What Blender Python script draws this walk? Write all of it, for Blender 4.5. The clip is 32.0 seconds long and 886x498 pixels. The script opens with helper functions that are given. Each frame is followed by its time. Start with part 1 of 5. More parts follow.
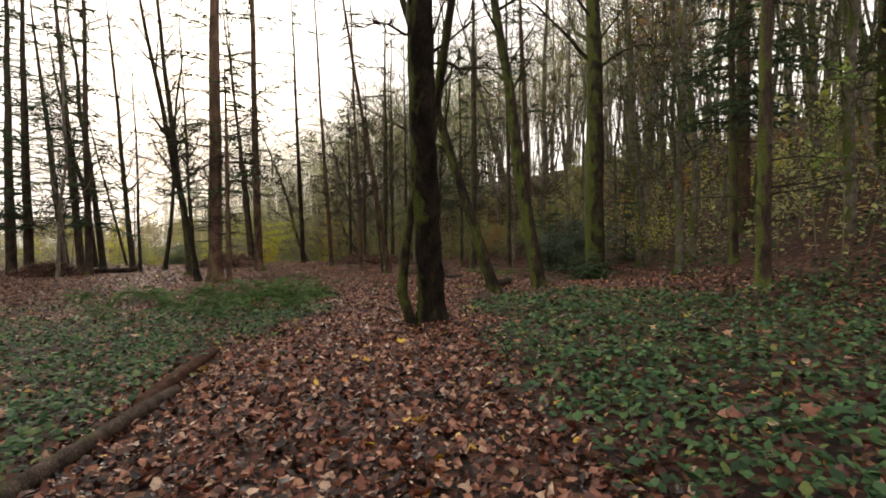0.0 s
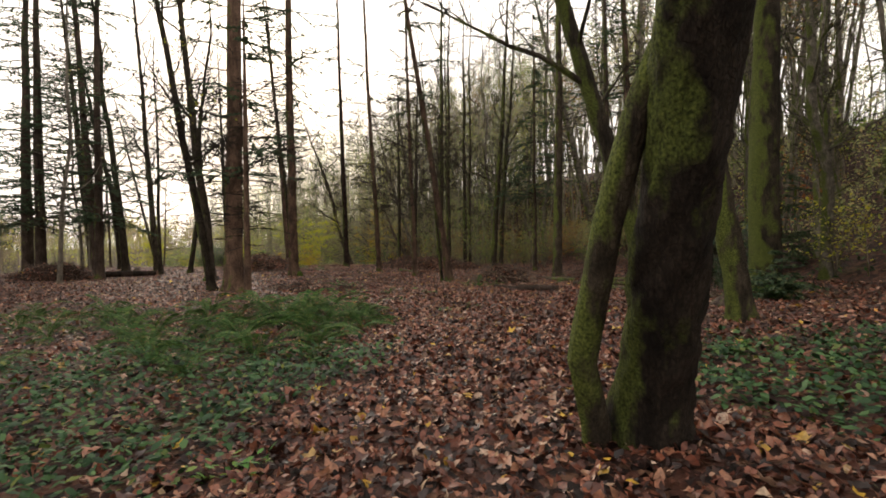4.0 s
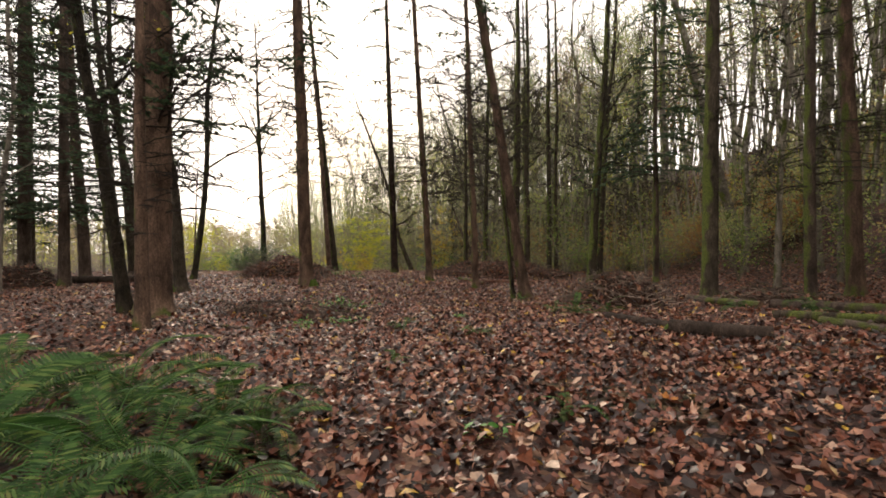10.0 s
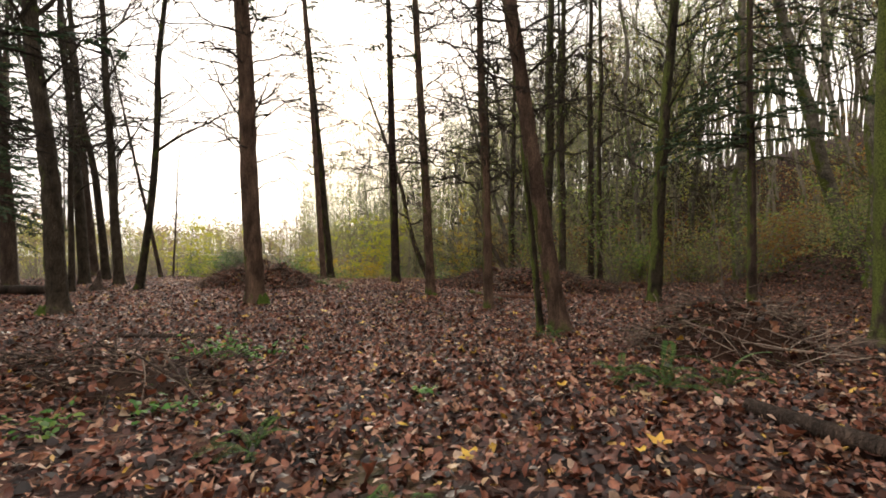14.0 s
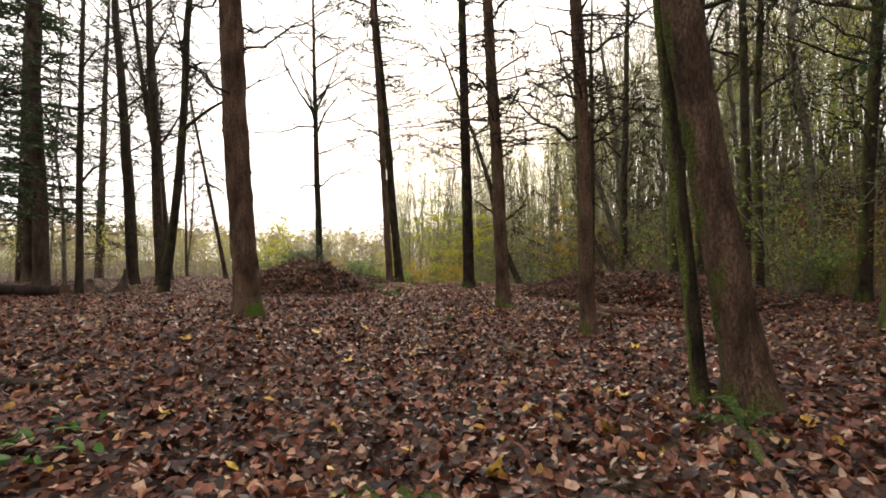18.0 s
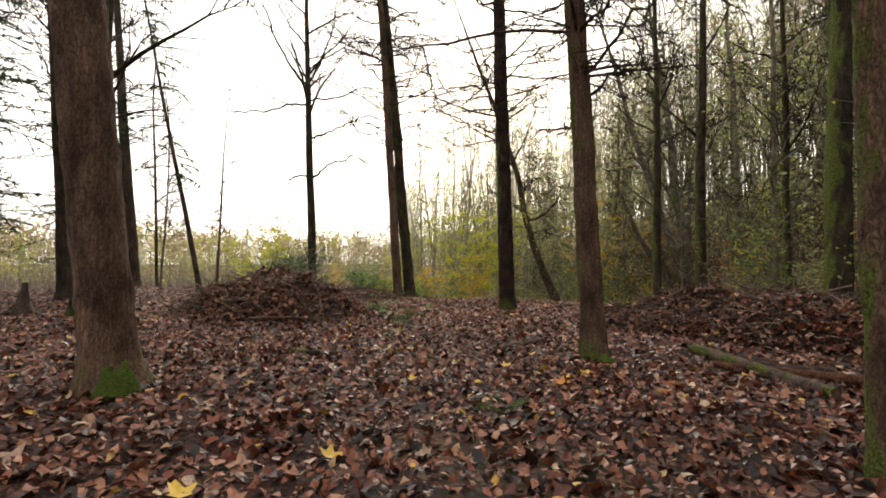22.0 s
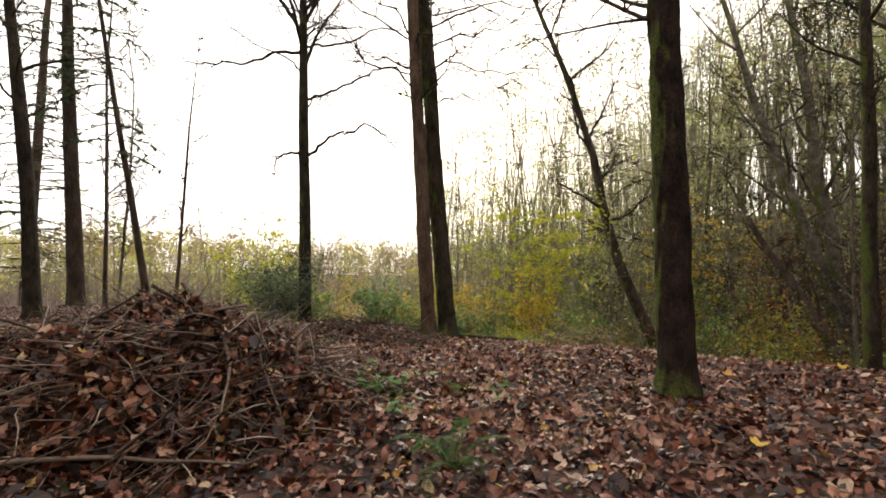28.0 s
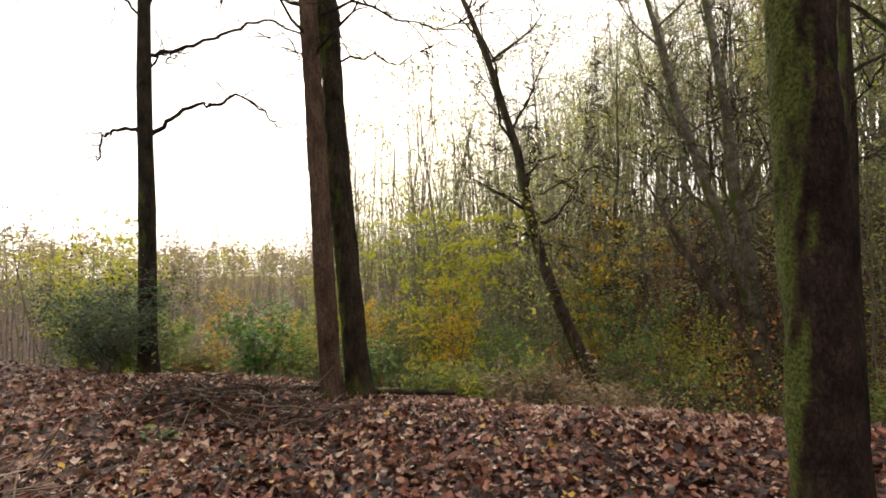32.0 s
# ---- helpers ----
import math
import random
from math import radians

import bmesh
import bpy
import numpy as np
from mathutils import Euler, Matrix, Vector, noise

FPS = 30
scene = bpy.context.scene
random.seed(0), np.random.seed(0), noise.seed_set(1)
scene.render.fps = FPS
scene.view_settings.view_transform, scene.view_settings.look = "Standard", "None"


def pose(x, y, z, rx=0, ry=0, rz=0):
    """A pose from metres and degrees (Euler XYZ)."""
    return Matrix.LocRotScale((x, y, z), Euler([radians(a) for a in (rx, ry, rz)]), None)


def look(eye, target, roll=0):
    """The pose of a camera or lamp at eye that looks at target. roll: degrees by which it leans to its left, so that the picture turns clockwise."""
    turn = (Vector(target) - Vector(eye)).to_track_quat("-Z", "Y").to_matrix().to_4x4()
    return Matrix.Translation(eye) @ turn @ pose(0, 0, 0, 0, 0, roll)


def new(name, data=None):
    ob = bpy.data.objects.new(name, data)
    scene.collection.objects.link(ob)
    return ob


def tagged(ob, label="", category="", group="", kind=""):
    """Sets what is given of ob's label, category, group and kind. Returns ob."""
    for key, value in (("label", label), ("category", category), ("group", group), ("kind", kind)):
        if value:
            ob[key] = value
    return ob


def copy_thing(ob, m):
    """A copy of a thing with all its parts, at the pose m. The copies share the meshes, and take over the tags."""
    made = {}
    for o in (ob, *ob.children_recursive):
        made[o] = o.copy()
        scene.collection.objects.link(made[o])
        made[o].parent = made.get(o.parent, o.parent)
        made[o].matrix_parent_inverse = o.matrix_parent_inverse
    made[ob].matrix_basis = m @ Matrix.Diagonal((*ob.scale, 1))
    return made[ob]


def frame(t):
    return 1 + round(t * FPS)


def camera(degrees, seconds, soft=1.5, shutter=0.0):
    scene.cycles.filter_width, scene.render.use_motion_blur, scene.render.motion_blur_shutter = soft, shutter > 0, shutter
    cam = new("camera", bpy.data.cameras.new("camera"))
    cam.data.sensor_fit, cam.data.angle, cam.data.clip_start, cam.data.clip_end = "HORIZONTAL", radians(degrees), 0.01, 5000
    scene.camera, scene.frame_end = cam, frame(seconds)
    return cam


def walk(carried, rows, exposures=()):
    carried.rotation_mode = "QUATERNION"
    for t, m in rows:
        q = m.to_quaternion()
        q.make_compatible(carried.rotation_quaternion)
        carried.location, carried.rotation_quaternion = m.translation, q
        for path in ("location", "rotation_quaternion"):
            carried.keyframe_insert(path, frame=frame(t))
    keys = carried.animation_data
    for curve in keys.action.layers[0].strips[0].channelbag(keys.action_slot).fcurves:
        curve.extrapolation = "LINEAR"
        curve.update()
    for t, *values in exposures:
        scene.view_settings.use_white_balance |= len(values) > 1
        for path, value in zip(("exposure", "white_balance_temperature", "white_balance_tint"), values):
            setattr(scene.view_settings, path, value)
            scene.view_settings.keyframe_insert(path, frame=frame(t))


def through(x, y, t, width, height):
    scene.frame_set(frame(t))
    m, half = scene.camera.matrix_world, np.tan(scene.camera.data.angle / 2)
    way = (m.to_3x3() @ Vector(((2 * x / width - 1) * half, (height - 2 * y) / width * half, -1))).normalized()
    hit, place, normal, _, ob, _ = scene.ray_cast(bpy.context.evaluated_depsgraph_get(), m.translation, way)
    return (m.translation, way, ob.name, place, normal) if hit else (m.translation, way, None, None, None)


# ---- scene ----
# The camera: seconds, place in metres, yaw, pitch and roll in degrees.
cam = camera(83.9, 32.0, soft=1.8)
ROWS = [
    (0.0, 0.681, -0.594, 1.754, 1.98, -0.96, -0.92),
    (0.5, 0.523, 0.175, 1.740, 6.01, -0.88, -0.83),
    (1.0, 0.355, 0.954, 1.704, 11.06, -0.88, -0.67),
    (1.5, 0.123, 1.734, 1.649, 12.41, -0.89, -0.58),
    (2.0, -0.108, 2.514, 1.597, 12.25, -0.84, -0.63),
    (2.5, -0.340, 3.289, 1.595, 12.00, -0.77, -0.45),
    (3.0, -0.614, 4.088, 1.609, 10.70, -0.81, -0.60),
    (3.5, -0.833, 4.832, 1.659, 9.90, -0.52, -0.66),
    (4.0, -1.103, 5.581, 1.637, 7.05, -0.61, -0.65),
    (4.5, -1.268, 6.338, 1.606, 6.65, -0.52, -0.82),
    (5.0, -1.625, 7.496, 1.473, 5.58, -0.27, -1.19),
    (5.5, -1.620, 8.137, 1.434, 5.84, -0.25, -1.12),
    (6.0, -1.606, 8.780, 1.402, 6.53, -0.22, -0.96),
    (6.5, -1.008, 9.430, 1.524, 9.58, -0.59, -0.53),
    (7.0, -1.052, 10.192, 1.519, 11.14, -0.27, -0.47),
    (7.5, -1.202, 10.949, 1.506, 11.61, -0.27, -0.35),
    (8.0, -1.327, 11.663, 1.526, 12.51, -0.15, -0.53),
    (8.5, -1.432, 12.290, 1.499, 13.29, -0.17, -0.44),
    (9.0, -1.564, 12.976, 1.431, 14.56, 0.01, -0.49),
    (9.5, -1.667, 13.685, 1.365, 16.00, 0.19, -0.41),
    (10.0, -1.851, 14.424, 1.333, 16.55, 0.11, -0.41),
    (10.5, -1.997, 15.145, 1.335, 19.40, 0.28, -0.35),
    (11.0, -2.183, 15.855, 1.309, 19.82, 0.20, -0.27),
    (11.5, -2.295, 16.603, 1.302, 20.03, 0.28, -0.41),
    (12.0, -2.364, 17.328, 1.290, 19.99, 0.29, -0.28),
    (12.5, -2.434, 18.024, 1.282, 19.85, 0.45, -0.46),
    (13.0, -2.374, 18.675, 1.316, 19.79, 0.53, -0.51),
    (13.5, -2.371, 19.341, 1.323, 20.17, 0.54, -0.45),
    (14.0, -2.578, 20.217, 1.348, 20.39, 0.54, -0.19),
    (14.5, -2.581, 20.906, 1.309, 22.19, 0.70, -0.17),
    (15.0, -2.589, 21.584, 1.266, 24.16, 0.89, -0.17),
    (15.5, -2.206, 22.047, 1.137, 27.33, 1.11, -0.22),
    (16.0, -2.466, 22.739, 1.118, 28.74, 1.09, -0.33),
    (16.5, -2.745, 23.417, 1.111, 29.94, 1.09, -0.27),
    (17.0, -3.090, 24.056, 1.051, 30.84, 1.10, -0.15),
    (17.5, -3.436, 24.693, 1.034, 31.50, 1.16, -0.21),
    (18.0, -3.809, 25.302, 1.063, 32.35, 1.24, 0.02),
    (18.5, -4.239, 25.888, 1.096, 32.71, 1.33, -0.10),
    (19.0, -4.625, 26.489, 1.131, 33.09, 1.50, -0.20),
    (19.5, -5.042, 27.016, 1.143, 33.38, 1.54, -0.14),
    (20.0, -5.420, 27.479, 1.166, 33.45, 1.45, -0.22),
    (20.5, -5.802, 27.921, 1.194, 33.50, 1.49, -0.15),
    (21.0, -6.246, 28.379, 1.218, 33.45, 1.64, -0.00),
    (21.5, -6.614, 28.874, 1.224, 33.53, 1.57, 0.02),
    (22.0, -6.963, 29.383, 1.205, 33.50, 1.71, 0.09),
    (22.5, -7.275, 29.905, 1.232, 33.33, 1.86, 0.03),
    (23.0, -7.516, 30.383, 1.260, 33.07, 2.24, 0.22),
    (23.5, -7.788, 30.793, 1.263, 32.71, 2.18, 0.37),
    (24.0, -8.067, 31.201, 1.279, 32.31, 2.33, 0.42),
    (24.5, -8.328, 31.660, 1.298, 32.22, 2.59, 0.43),
    (25.0, -8.682, 32.398, 1.315, 31.64, 2.63, -0.36),
    (25.5, -9.055, 32.932, 1.339, 32.45, 2.27, -0.07),
    (26.0, -9.508, 33.469, 1.362, 33.31, 1.88, 0.22),
    (26.5, -9.948, 33.661, 1.311, 33.87, 2.73, 0.53),
    (27.0, -10.483, 34.114, 1.322, 34.25, 2.90, 0.50),
    (27.5, -10.990, 34.580, 1.347, 36.11, 3.00, 0.44),
    (28.0, -11.515, 34.932, 1.362, 36.72, 3.00, 0.64),
    (28.5, -12.048, 35.315, 1.423, 36.84, 2.95, 0.25),
    (29.0, -12.491, 35.759, 1.487, 36.72, 3.08, 0.42),
    (29.5, -12.886, 36.138, 1.530, 36.36, 2.95, 0.35),
    (30.0, -13.185, 36.456, 1.653, 34.94, 2.94, 0.23),
    (30.5, -13.377, 36.848, 1.742, 31.82, 2.59, -0.07),
    (31.0, -13.496, 37.193, 1.825, 28.50, 2.86, -0.26),
    (31.5, -13.567, 37.345, 1.836, 25.99, 2.97, -0.32),
    (32.0, -13.721, 37.422, 1.860, 24.17, 2.95, -0.45),
]


def heading(x, y, z, yaw, pitch, roll):
    """The pose of the eye at x, y, z, turned yaw degrees west of north and pitch degrees up."""
    a, p = radians(yaw), radians(pitch)
    return look((x, y, z), (x - math.sin(a) * math.cos(p), y + math.cos(a) * math.cos(p), z + math.sin(p)), roll)


walk(cam, [(row[0], heading(*row[1:])) for row in ROWS],
     [(0.0, 0.2), (4.0, 0.24), (8.0, 0.54), (22.0, 0.52), (27.0, 0.56), (32.0, 0.56)])

# ---- light: a bright overcast autumn sky, with a veiled sun low in the north-west ----
world = bpy.data.worlds.new("overcast_sky")
scene.world = world
world.use_nodes = True
wn, wl = world.node_tree.nodes, world.node_tree.links
sky = wn.new("ShaderNodeTexSky")
sky.sky_type, sky.sun_disc = "NISHITA", False
sky.sun_elevation, sky.sun_rotation = radians(16), radians(-28)
sky.air_density, sky.dust_density, sky.ozone_density = 1.0, 6.0, 1.0
cloud = wn.new("ShaderNodeMixRGB")
cloud.inputs[0].default_value = 0.9
cloud.inputs[2].default_value = (15.2, 14.0, 12.9, 1)
wl.new(sky.outputs[0], cloud.inputs[1])
wl.new(cloud.outputs[0], wn["Background"].inputs[0])
wn["Background"].inputs[1].default_value = 0.12
sun = new("sun", bpy.data.lights.new("sun", "SUN"))
sun.data.energy, sun.data.angle, sun.data.color = 1.4, radians(14), (1.0, 0.88, 0.72)
sun.matrix_world = look((0, 0, 0), (math.sin(radians(28)), -math.cos(radians(28)), -math.tan(radians(20))))


# ---- materials ----
def mat(name, rough=0.8, spec=0.3):
    m = bpy.data.materials.new(name)
    m.use_nodes = True
    b = m.node_tree.nodes["Principled BSDF"]
    b.inputs["Roughness"].default_value = rough
    b.inputs["Specular IOR Level"].default_value = spec
    return m, m.node_tree.nodes, m.node_tree.links, b


def ramp(nodes, links, source, stops):
    r = nodes.new("ShaderNodeValToRGB")
    e = r.color_ramp.elements
    for i, (at, c) in enumerate(stops):
        el = e[i] if i < 2 else e.new(at)
        el.position, el.color = at, (*c, 1)
    links.new(source, r.inputs[0])
    return r.outputs[0]


def noise_tex(nodes, links, scale, detail=4, stretch=(1, 1, 1), coord="Object"):
    tc = nodes.new("ShaderNodeTexCoord")
    mp = nodes.new("ShaderNodeMapping")
    mp.inputs["Scale"].default_value = stretch
    n = nodes.new("ShaderNodeTexNoise")
    n.inputs["Scale"].default_value, n.inputs["Detail"].default_value = scale, detail
    links.new(tc.outputs[coord], mp.inputs[0])
    links.new(mp.outputs[0], n.inputs[0])
    return n


def blend(nodes, links, fac, a, b, kind="MIX"):
    x = nodes.new("ShaderNodeMixRGB")
    x.blend_type = kind
    for sock, v in ((x.inputs[0], fac), (x.inputs[1], a), (x.inputs[2], b)):
        if hasattr(v, "links"):
            links.new(v, sock)
        elif isinstance(v, (int, float)):
            sock.default_value = v
        else:
            sock.default_value = (*v, 1)
    return x.outputs[0]


def bump(nodes, links, height, bsdf, strength=0.5, dist=0.02):
    b = nodes.new("ShaderNodeBump")
    b.inputs["Strength"].default_value, b.inputs["Distance"].default_value = strength, dist
    links.new(height, b.inputs["Height"])
    links.new(b.outputs[0], bsdf.inputs["Normal"])


def bark(name, dark, light, moss=0.0, crack=7.0, tall=0.22, foot=0.0, streaky=0.7):
    """Furrowed bark, with moss growing in patches."""
    m, n, l, b = mat(name, 0.92, 0.15)
    big = noise_tex(n, l, crack * 0.7, 6, (1, 1, tall * 2))
    ridge = noise_tex(n, l, crack * 4.5, 4, (1, 1, tall * 0.6))
    fine = noise_tex(n, l, crack * 9, 6, (1, 1, 0.5))
    warp = noise_tex(n, l, crack * 2.2, 5)
    vor = n.new("ShaderNodeTexVoronoi")
    vor.feature = "DISTANCE_TO_EDGE"
    vor.inputs["Scale"].default_value = crack * 4.6
    cells = n.new("ShaderNodeMapping")
    cells.inputs["Scale"].default_value = (1, 1, tall * 1.3)
    l.new(n["Texture Coordinate"].outputs["Object"], cells.inputs[0])
    l.new(blend(n, l, 0.09, cells.outputs[0], warp.outputs["Color"], "ADD"), vor.inputs[0])
    plate = ramp(n, l, vor.outputs[0], ((0.0, (0.24, 0.22, 0.2)), (0.13, (1, 1, 1))))
    streak = ramp(n, l, ridge.outputs[0], ((0.36, (0, 0, 0)), (0.6, (1, 1, 1))))
    fur = blend(n, l, streaky, plate, streak, "MULTIPLY")
    col = ramp(n, l, big.outputs[0], ((0.3, dark), (0.72, light)))
    col = blend(n, l, 0.7, col, ramp(n, l, fine.outputs[0], ((0.3, (0.35, 0.35, 0.35)), (0.7, (1.25, 1.2, 1.15)))), "MULTIPLY")
    col = blend(n, l, 0.6, col, fur, "MULTIPLY")
    rnd = n.new("ShaderNodeObjectInfo")
    if moss:
        patch = noise_tex(n, l, 3.2, 7, (1, 1, 0.5))
        tuft = noise_tex(n, l, 45, 3)
        mcol = ramp(n, l, tuft.outputs[0], ((0.3, (0.02, 0.028, 0.007)), (0.7, (0.125, 0.145, 0.032))))
        g = n.new("ShaderNodeNewGeometry")
        dot = n.new("ShaderNodeVectorMath")
        dot.operation = "DOT_PRODUCT"
        dot.inputs[1].default_value = (-0.17, 0.03, 0.05)
        l.new(g.outputs["Normal"], dot.inputs[0])
        low = n.new("ShaderNodeMapRange")
        low.inputs[1].default_value, low.inputs[2].default_value = 0.0, 0.55
        low.inputs[3].default_value, low.inputs[4].default_value = foot, 0.0
        sep = n.new("ShaderNodeSeparateXYZ")
        l.new(patch.inputs[0].links[0].from_node.inputs[0].links[0].from_socket, sep.inputs[0])
        l.new(sep.outputs["Z"], low.inputs[0])
        grow = blend(n, l, 1.0, blend(n, l, 1.0, patch.outputs[0], dot.outputs["Value"], "ADD"), low.outputs[0], "ADD")
        where = ramp(n, l, grow, ((0.62 - 0.3 * moss, (0, 0, 0)), (0.74 - 0.3 * moss, (1, 1, 1))))
        col = blend(n, l, where, col, mcol)
    hue = n.new("ShaderNodeHueSaturation")
    mr = n.new("ShaderNodeMapRange")
    mr.inputs[3].default_value, mr.inputs[4].default_value = 0.75, 1.25
    l.new(rnd.outputs["Random"], mr.inputs[0])
    l.new(mr.outputs[0], hue.inputs["Value"])
    l.new(col, hue.inputs["Color"])
    l.new(hue.outputs[0], b.inputs["Base Color"])
    h = blend(n, l, 0.35, fur, fine.outputs[0])
    bump(n, l, h, b, 0.9, 0.025)
    return m


def leafy(name, stops, rough=0.6, spec=0.3, through=0.25, vein=0.25):
    """Leaves coloured one by one, by island."""
    m, n, l, b = mat(name, rough, spec)
    g = n.new("ShaderNodeNewGeometry")
    col = ramp(n, l, g.outputs["Random Per Island"], stops)
    fine = noise_tex(n, l, 30, 4)
    big = noise_tex(n, l, 0.5, 3)
    col = blend(n, l, vein, col, ramp(n, l, fine.outputs[0], ((0.3, (0.35, 0.35, 0.35)), (0.7, (1.25, 1.2, 1.1)))), "MULTIPLY")
    col = blend(n, l, 0.5, col, ramp(n, l, big.outputs[0], ((0.3, (0.62, 0.62, 0.62)), (0.7, (1.2, 1.2, 1.2)))), "MULTIPLY")
    l.new(col, b.inputs["Base Color"])
    bump(n, l, fine.outputs[0], b, 0.3, 0.004)
    if through:
        t = n.new("ShaderNodeBsdfTranslucent")
        mx = n.new("ShaderNodeMixShader")
        mx.inputs[0].default_value = through
        l.new(col, t.inputs[0])
        l.new(b.outputs[0], mx.inputs[1])
        l.new(t.outputs[0], mx.inputs[2])
        l.new(mx.outputs[0], n["Material Output"].inputs[0])
    return m


BARK_FIR = bark("fir_bark", (0.06, 0.038, 0.028), (0.27, 0.175, 0.126), 0.18, 5.5, 0.2, 0.13, 0.6)
BARK_FIR_DARK = bark("dark_fir_bark", (0.03, 0.021, 0.017), (0.15, 0.108, 0.085), 0.28, 5.5, 0.2, 0.13, 0.6)
LOG_DARK = bark("dark_log_bark", (0.025, 0.018, 0.014), (0.11, 0.078, 0.062), 0.0, 6.0)
# fir bark darkened to near black: backlit shade put into the base colour
BARK_FIR_BACKLIT = bark("backlit_fir_bark", (0.01, 0.007, 0.006), (0.07, 0.044, 0.034), 0.3, 6.0, 0.42, 0.13, 0.5)
BARK_MOSS = bark("mossy_bark", (0.024, 0.019, 0.014), (0.115, 0.09, 0.066), 0.38, 6.0, 0.3)
BARK_MOSS_HEAVY = bark("very_mossy_bark", (0.018, 0.014, 0.01), (0.09, 0.072, 0.05), 0.54, 6.0, 0.3)
# darker copy of the mossy bark, with the trunk's backlit shade painted in
BARK_MAPLE_BACKLIT = bark("backlit_maple_bark", (0.012, 0.009, 0.007), (0.06, 0.045, 0.034), 0.3, 6.0, 0.3)
BARK_GREY = bark("grey_alder_bark", (0.09, 0.078, 0.062), (0.3, 0.27, 0.22), 0.32, 4.0, 0.7)
BARK_DEAD = bark("dead_wood", (0.05, 0.036, 0.03), (0.22, 0.165, 0.135), 0.1, 8.0, 0.1)
BARK_TWIG = bark("twig_bark", (0.03, 0.023, 0.018), (0.1, 0.08, 0.065), 0.1, 14.0)
WOOD_RED = bark("reddish_log_bark", (0.07, 0.03, 0.02), (0.22, 0.11, 0.07), 0.0, 8.0, 0.12)
WOOD_END, _n, _l, _b = mat("cut_wood", 0.85, 0.2)
_w = noise_tex(_n, _l, 14, 5)
_l.new(ramp(_n, _l, _w.outputs[0], ((0.3, (0.06, 0.035, 0.022)), (0.7, (0.17, 0.105, 0.065)))), _b.inputs["Base Color"])

LEAF_BROWN = leafy("fallen_leaves", ((0.0, (0.006, 0.003, 0.003)), (0.27, (0.036, 0.013, 0.009)), (0.52, (0.125, 0.038, 0.022)), (0.76, (0.235, 0.08, 0.045)),
                                     (0.91, (0.37, 0.185, 0.115)), (0.978, (0.52, 0.38, 0.29)), (0.992, (0.4, 0.24, 0.03))), 0.44, 0.36, 0.1, 0.7)
LEAF_PALE = leafy("dry_pale_leaves", ((0.0, (0.16, 0.065, 0.04)), (0.4, (0.33, 0.17, 0.115)), (0.8, (0.5, 0.33, 0.25)), (1.0, (0.66, 0.53, 0.44))), 0.4, 0.4, 0.15, 0.7)
LEAF_YELLOW = leafy("yellow_leaves", ((0.0, (0.5, 0.3, 0.03)), (0.6, (0.6, 0.4, 0.05)), (1.0, (0.45, 0.17, 0.03))), 0.5, 0.4, 0.15)
IVY = leafy("ivy_leaves", ((0.0, (0.01, 0.03, 0.012)), (0.5, (0.036, 0.088, 0.032)), (0.9, (0.075, 0.15, 0.05)), (1.0, (0.16, 0.17, 0.035))), 0.6, 0.22, 0.2)
FERN = leafy("fern_green", ((0.0, (0.022, 0.055, 0.014)), (0.6, (0.065, 0.14, 0.035)), (0.95, (0.15, 0.21, 0.055)), (1.0, (0.17, 0.11, 0.04))), 0.65, 0.15, 0.3)
PLANT_GREEN = leafy("bright_green_leaves", ((0.0, (0.05, 0.15, 0.02)), (0.6, (0.09, 0.25, 0.035)), (1.0, (0.2, 0.3, 0.05))), 0.5, 0.4, 0.35)
NEEDLE = leafy("fir_needles", ((0.0, (0.026, 0.054, 0.028)), (0.6, (0.058, 0.1, 0.048)), (1.0, (0.12, 0.15, 0.065))), 0.6, 0.3, 0.4)
BLUE_GREEN = leafy("blue_green_sprays", ((0.0, (0.045, 0.085, 0.06)), (0.6, (0.09, 0.15, 0.105)), (1.0, (0.16, 0.22, 0.15))), 0.6, 0.3, 0.35)
LEAF_GREEN = leafy("bush_leaves", ((0.0, (0.11, 0.19, 0.05)), (0.5, (0.24, 0.35, 0.09)), (0.85, (0.4, 0.45, 0.12)), (1.0, (0.54, 0.45, 0.09))), 0.65, 0.2, 0.68)
LEAF_LIME = leafy("yellow_green_leaves", ((0.0, (0.32, 0.39, 0.03)), (0.5, (0.52, 0.53, 0.045)), (1.0, (0.7, 0.6, 0.06))), 0.55, 0.3, 0.55)
LEAF_GOLD = leafy("golden_leaves", ((0.0, (0.46, 0.27, 0.025)), (0.5, (0.68, 0.46, 0.03)), (1.0, (0.76, 0.52, 0.05))), 0.55, 0.3, 0.55)
LEAF_RUST = leafy("rusty_leaves", ((0.0, (0.2, 0.075, 0.03)), (0.5, (0.38, 0.16, 0.045)), (1.0, (0.5, 0.32, 0.07))), 0.6, 0.3, 0.5)
LEAF_TAN = leafy("dry_tan_leaves", ((0.0, (0.2, 0.14, 0.085)), (0.5, (0.34, 0.25, 0.16)), (1.0, (0.46, 0.36, 0.23))), 0.7, 0.15, 0.5)
# paler than the nearer leaves: the haze of distance is put into this colour
LEAF_FAR = leafy("hazy_woodland_leaves", ((0.0, (0.24, 0.3, 0.13)), (0.45, (0.41, 0.46, 0.2)), (0.8, (0.54, 0.5, 0.23)), (1.0, (0.6, 0.45, 0.2))), 0.7, 0.15, 0.72)
SAPLING_BARK = bark("sapling_bark", (0.21, 0.18, 0.145), (0.46, 0.41, 0.34), 0.2, 9.0)
MOSS, _n, _l, _b = mat("moss", 0.95, 0.1)
_w = noise_tex(_n, _l, 60, 4)
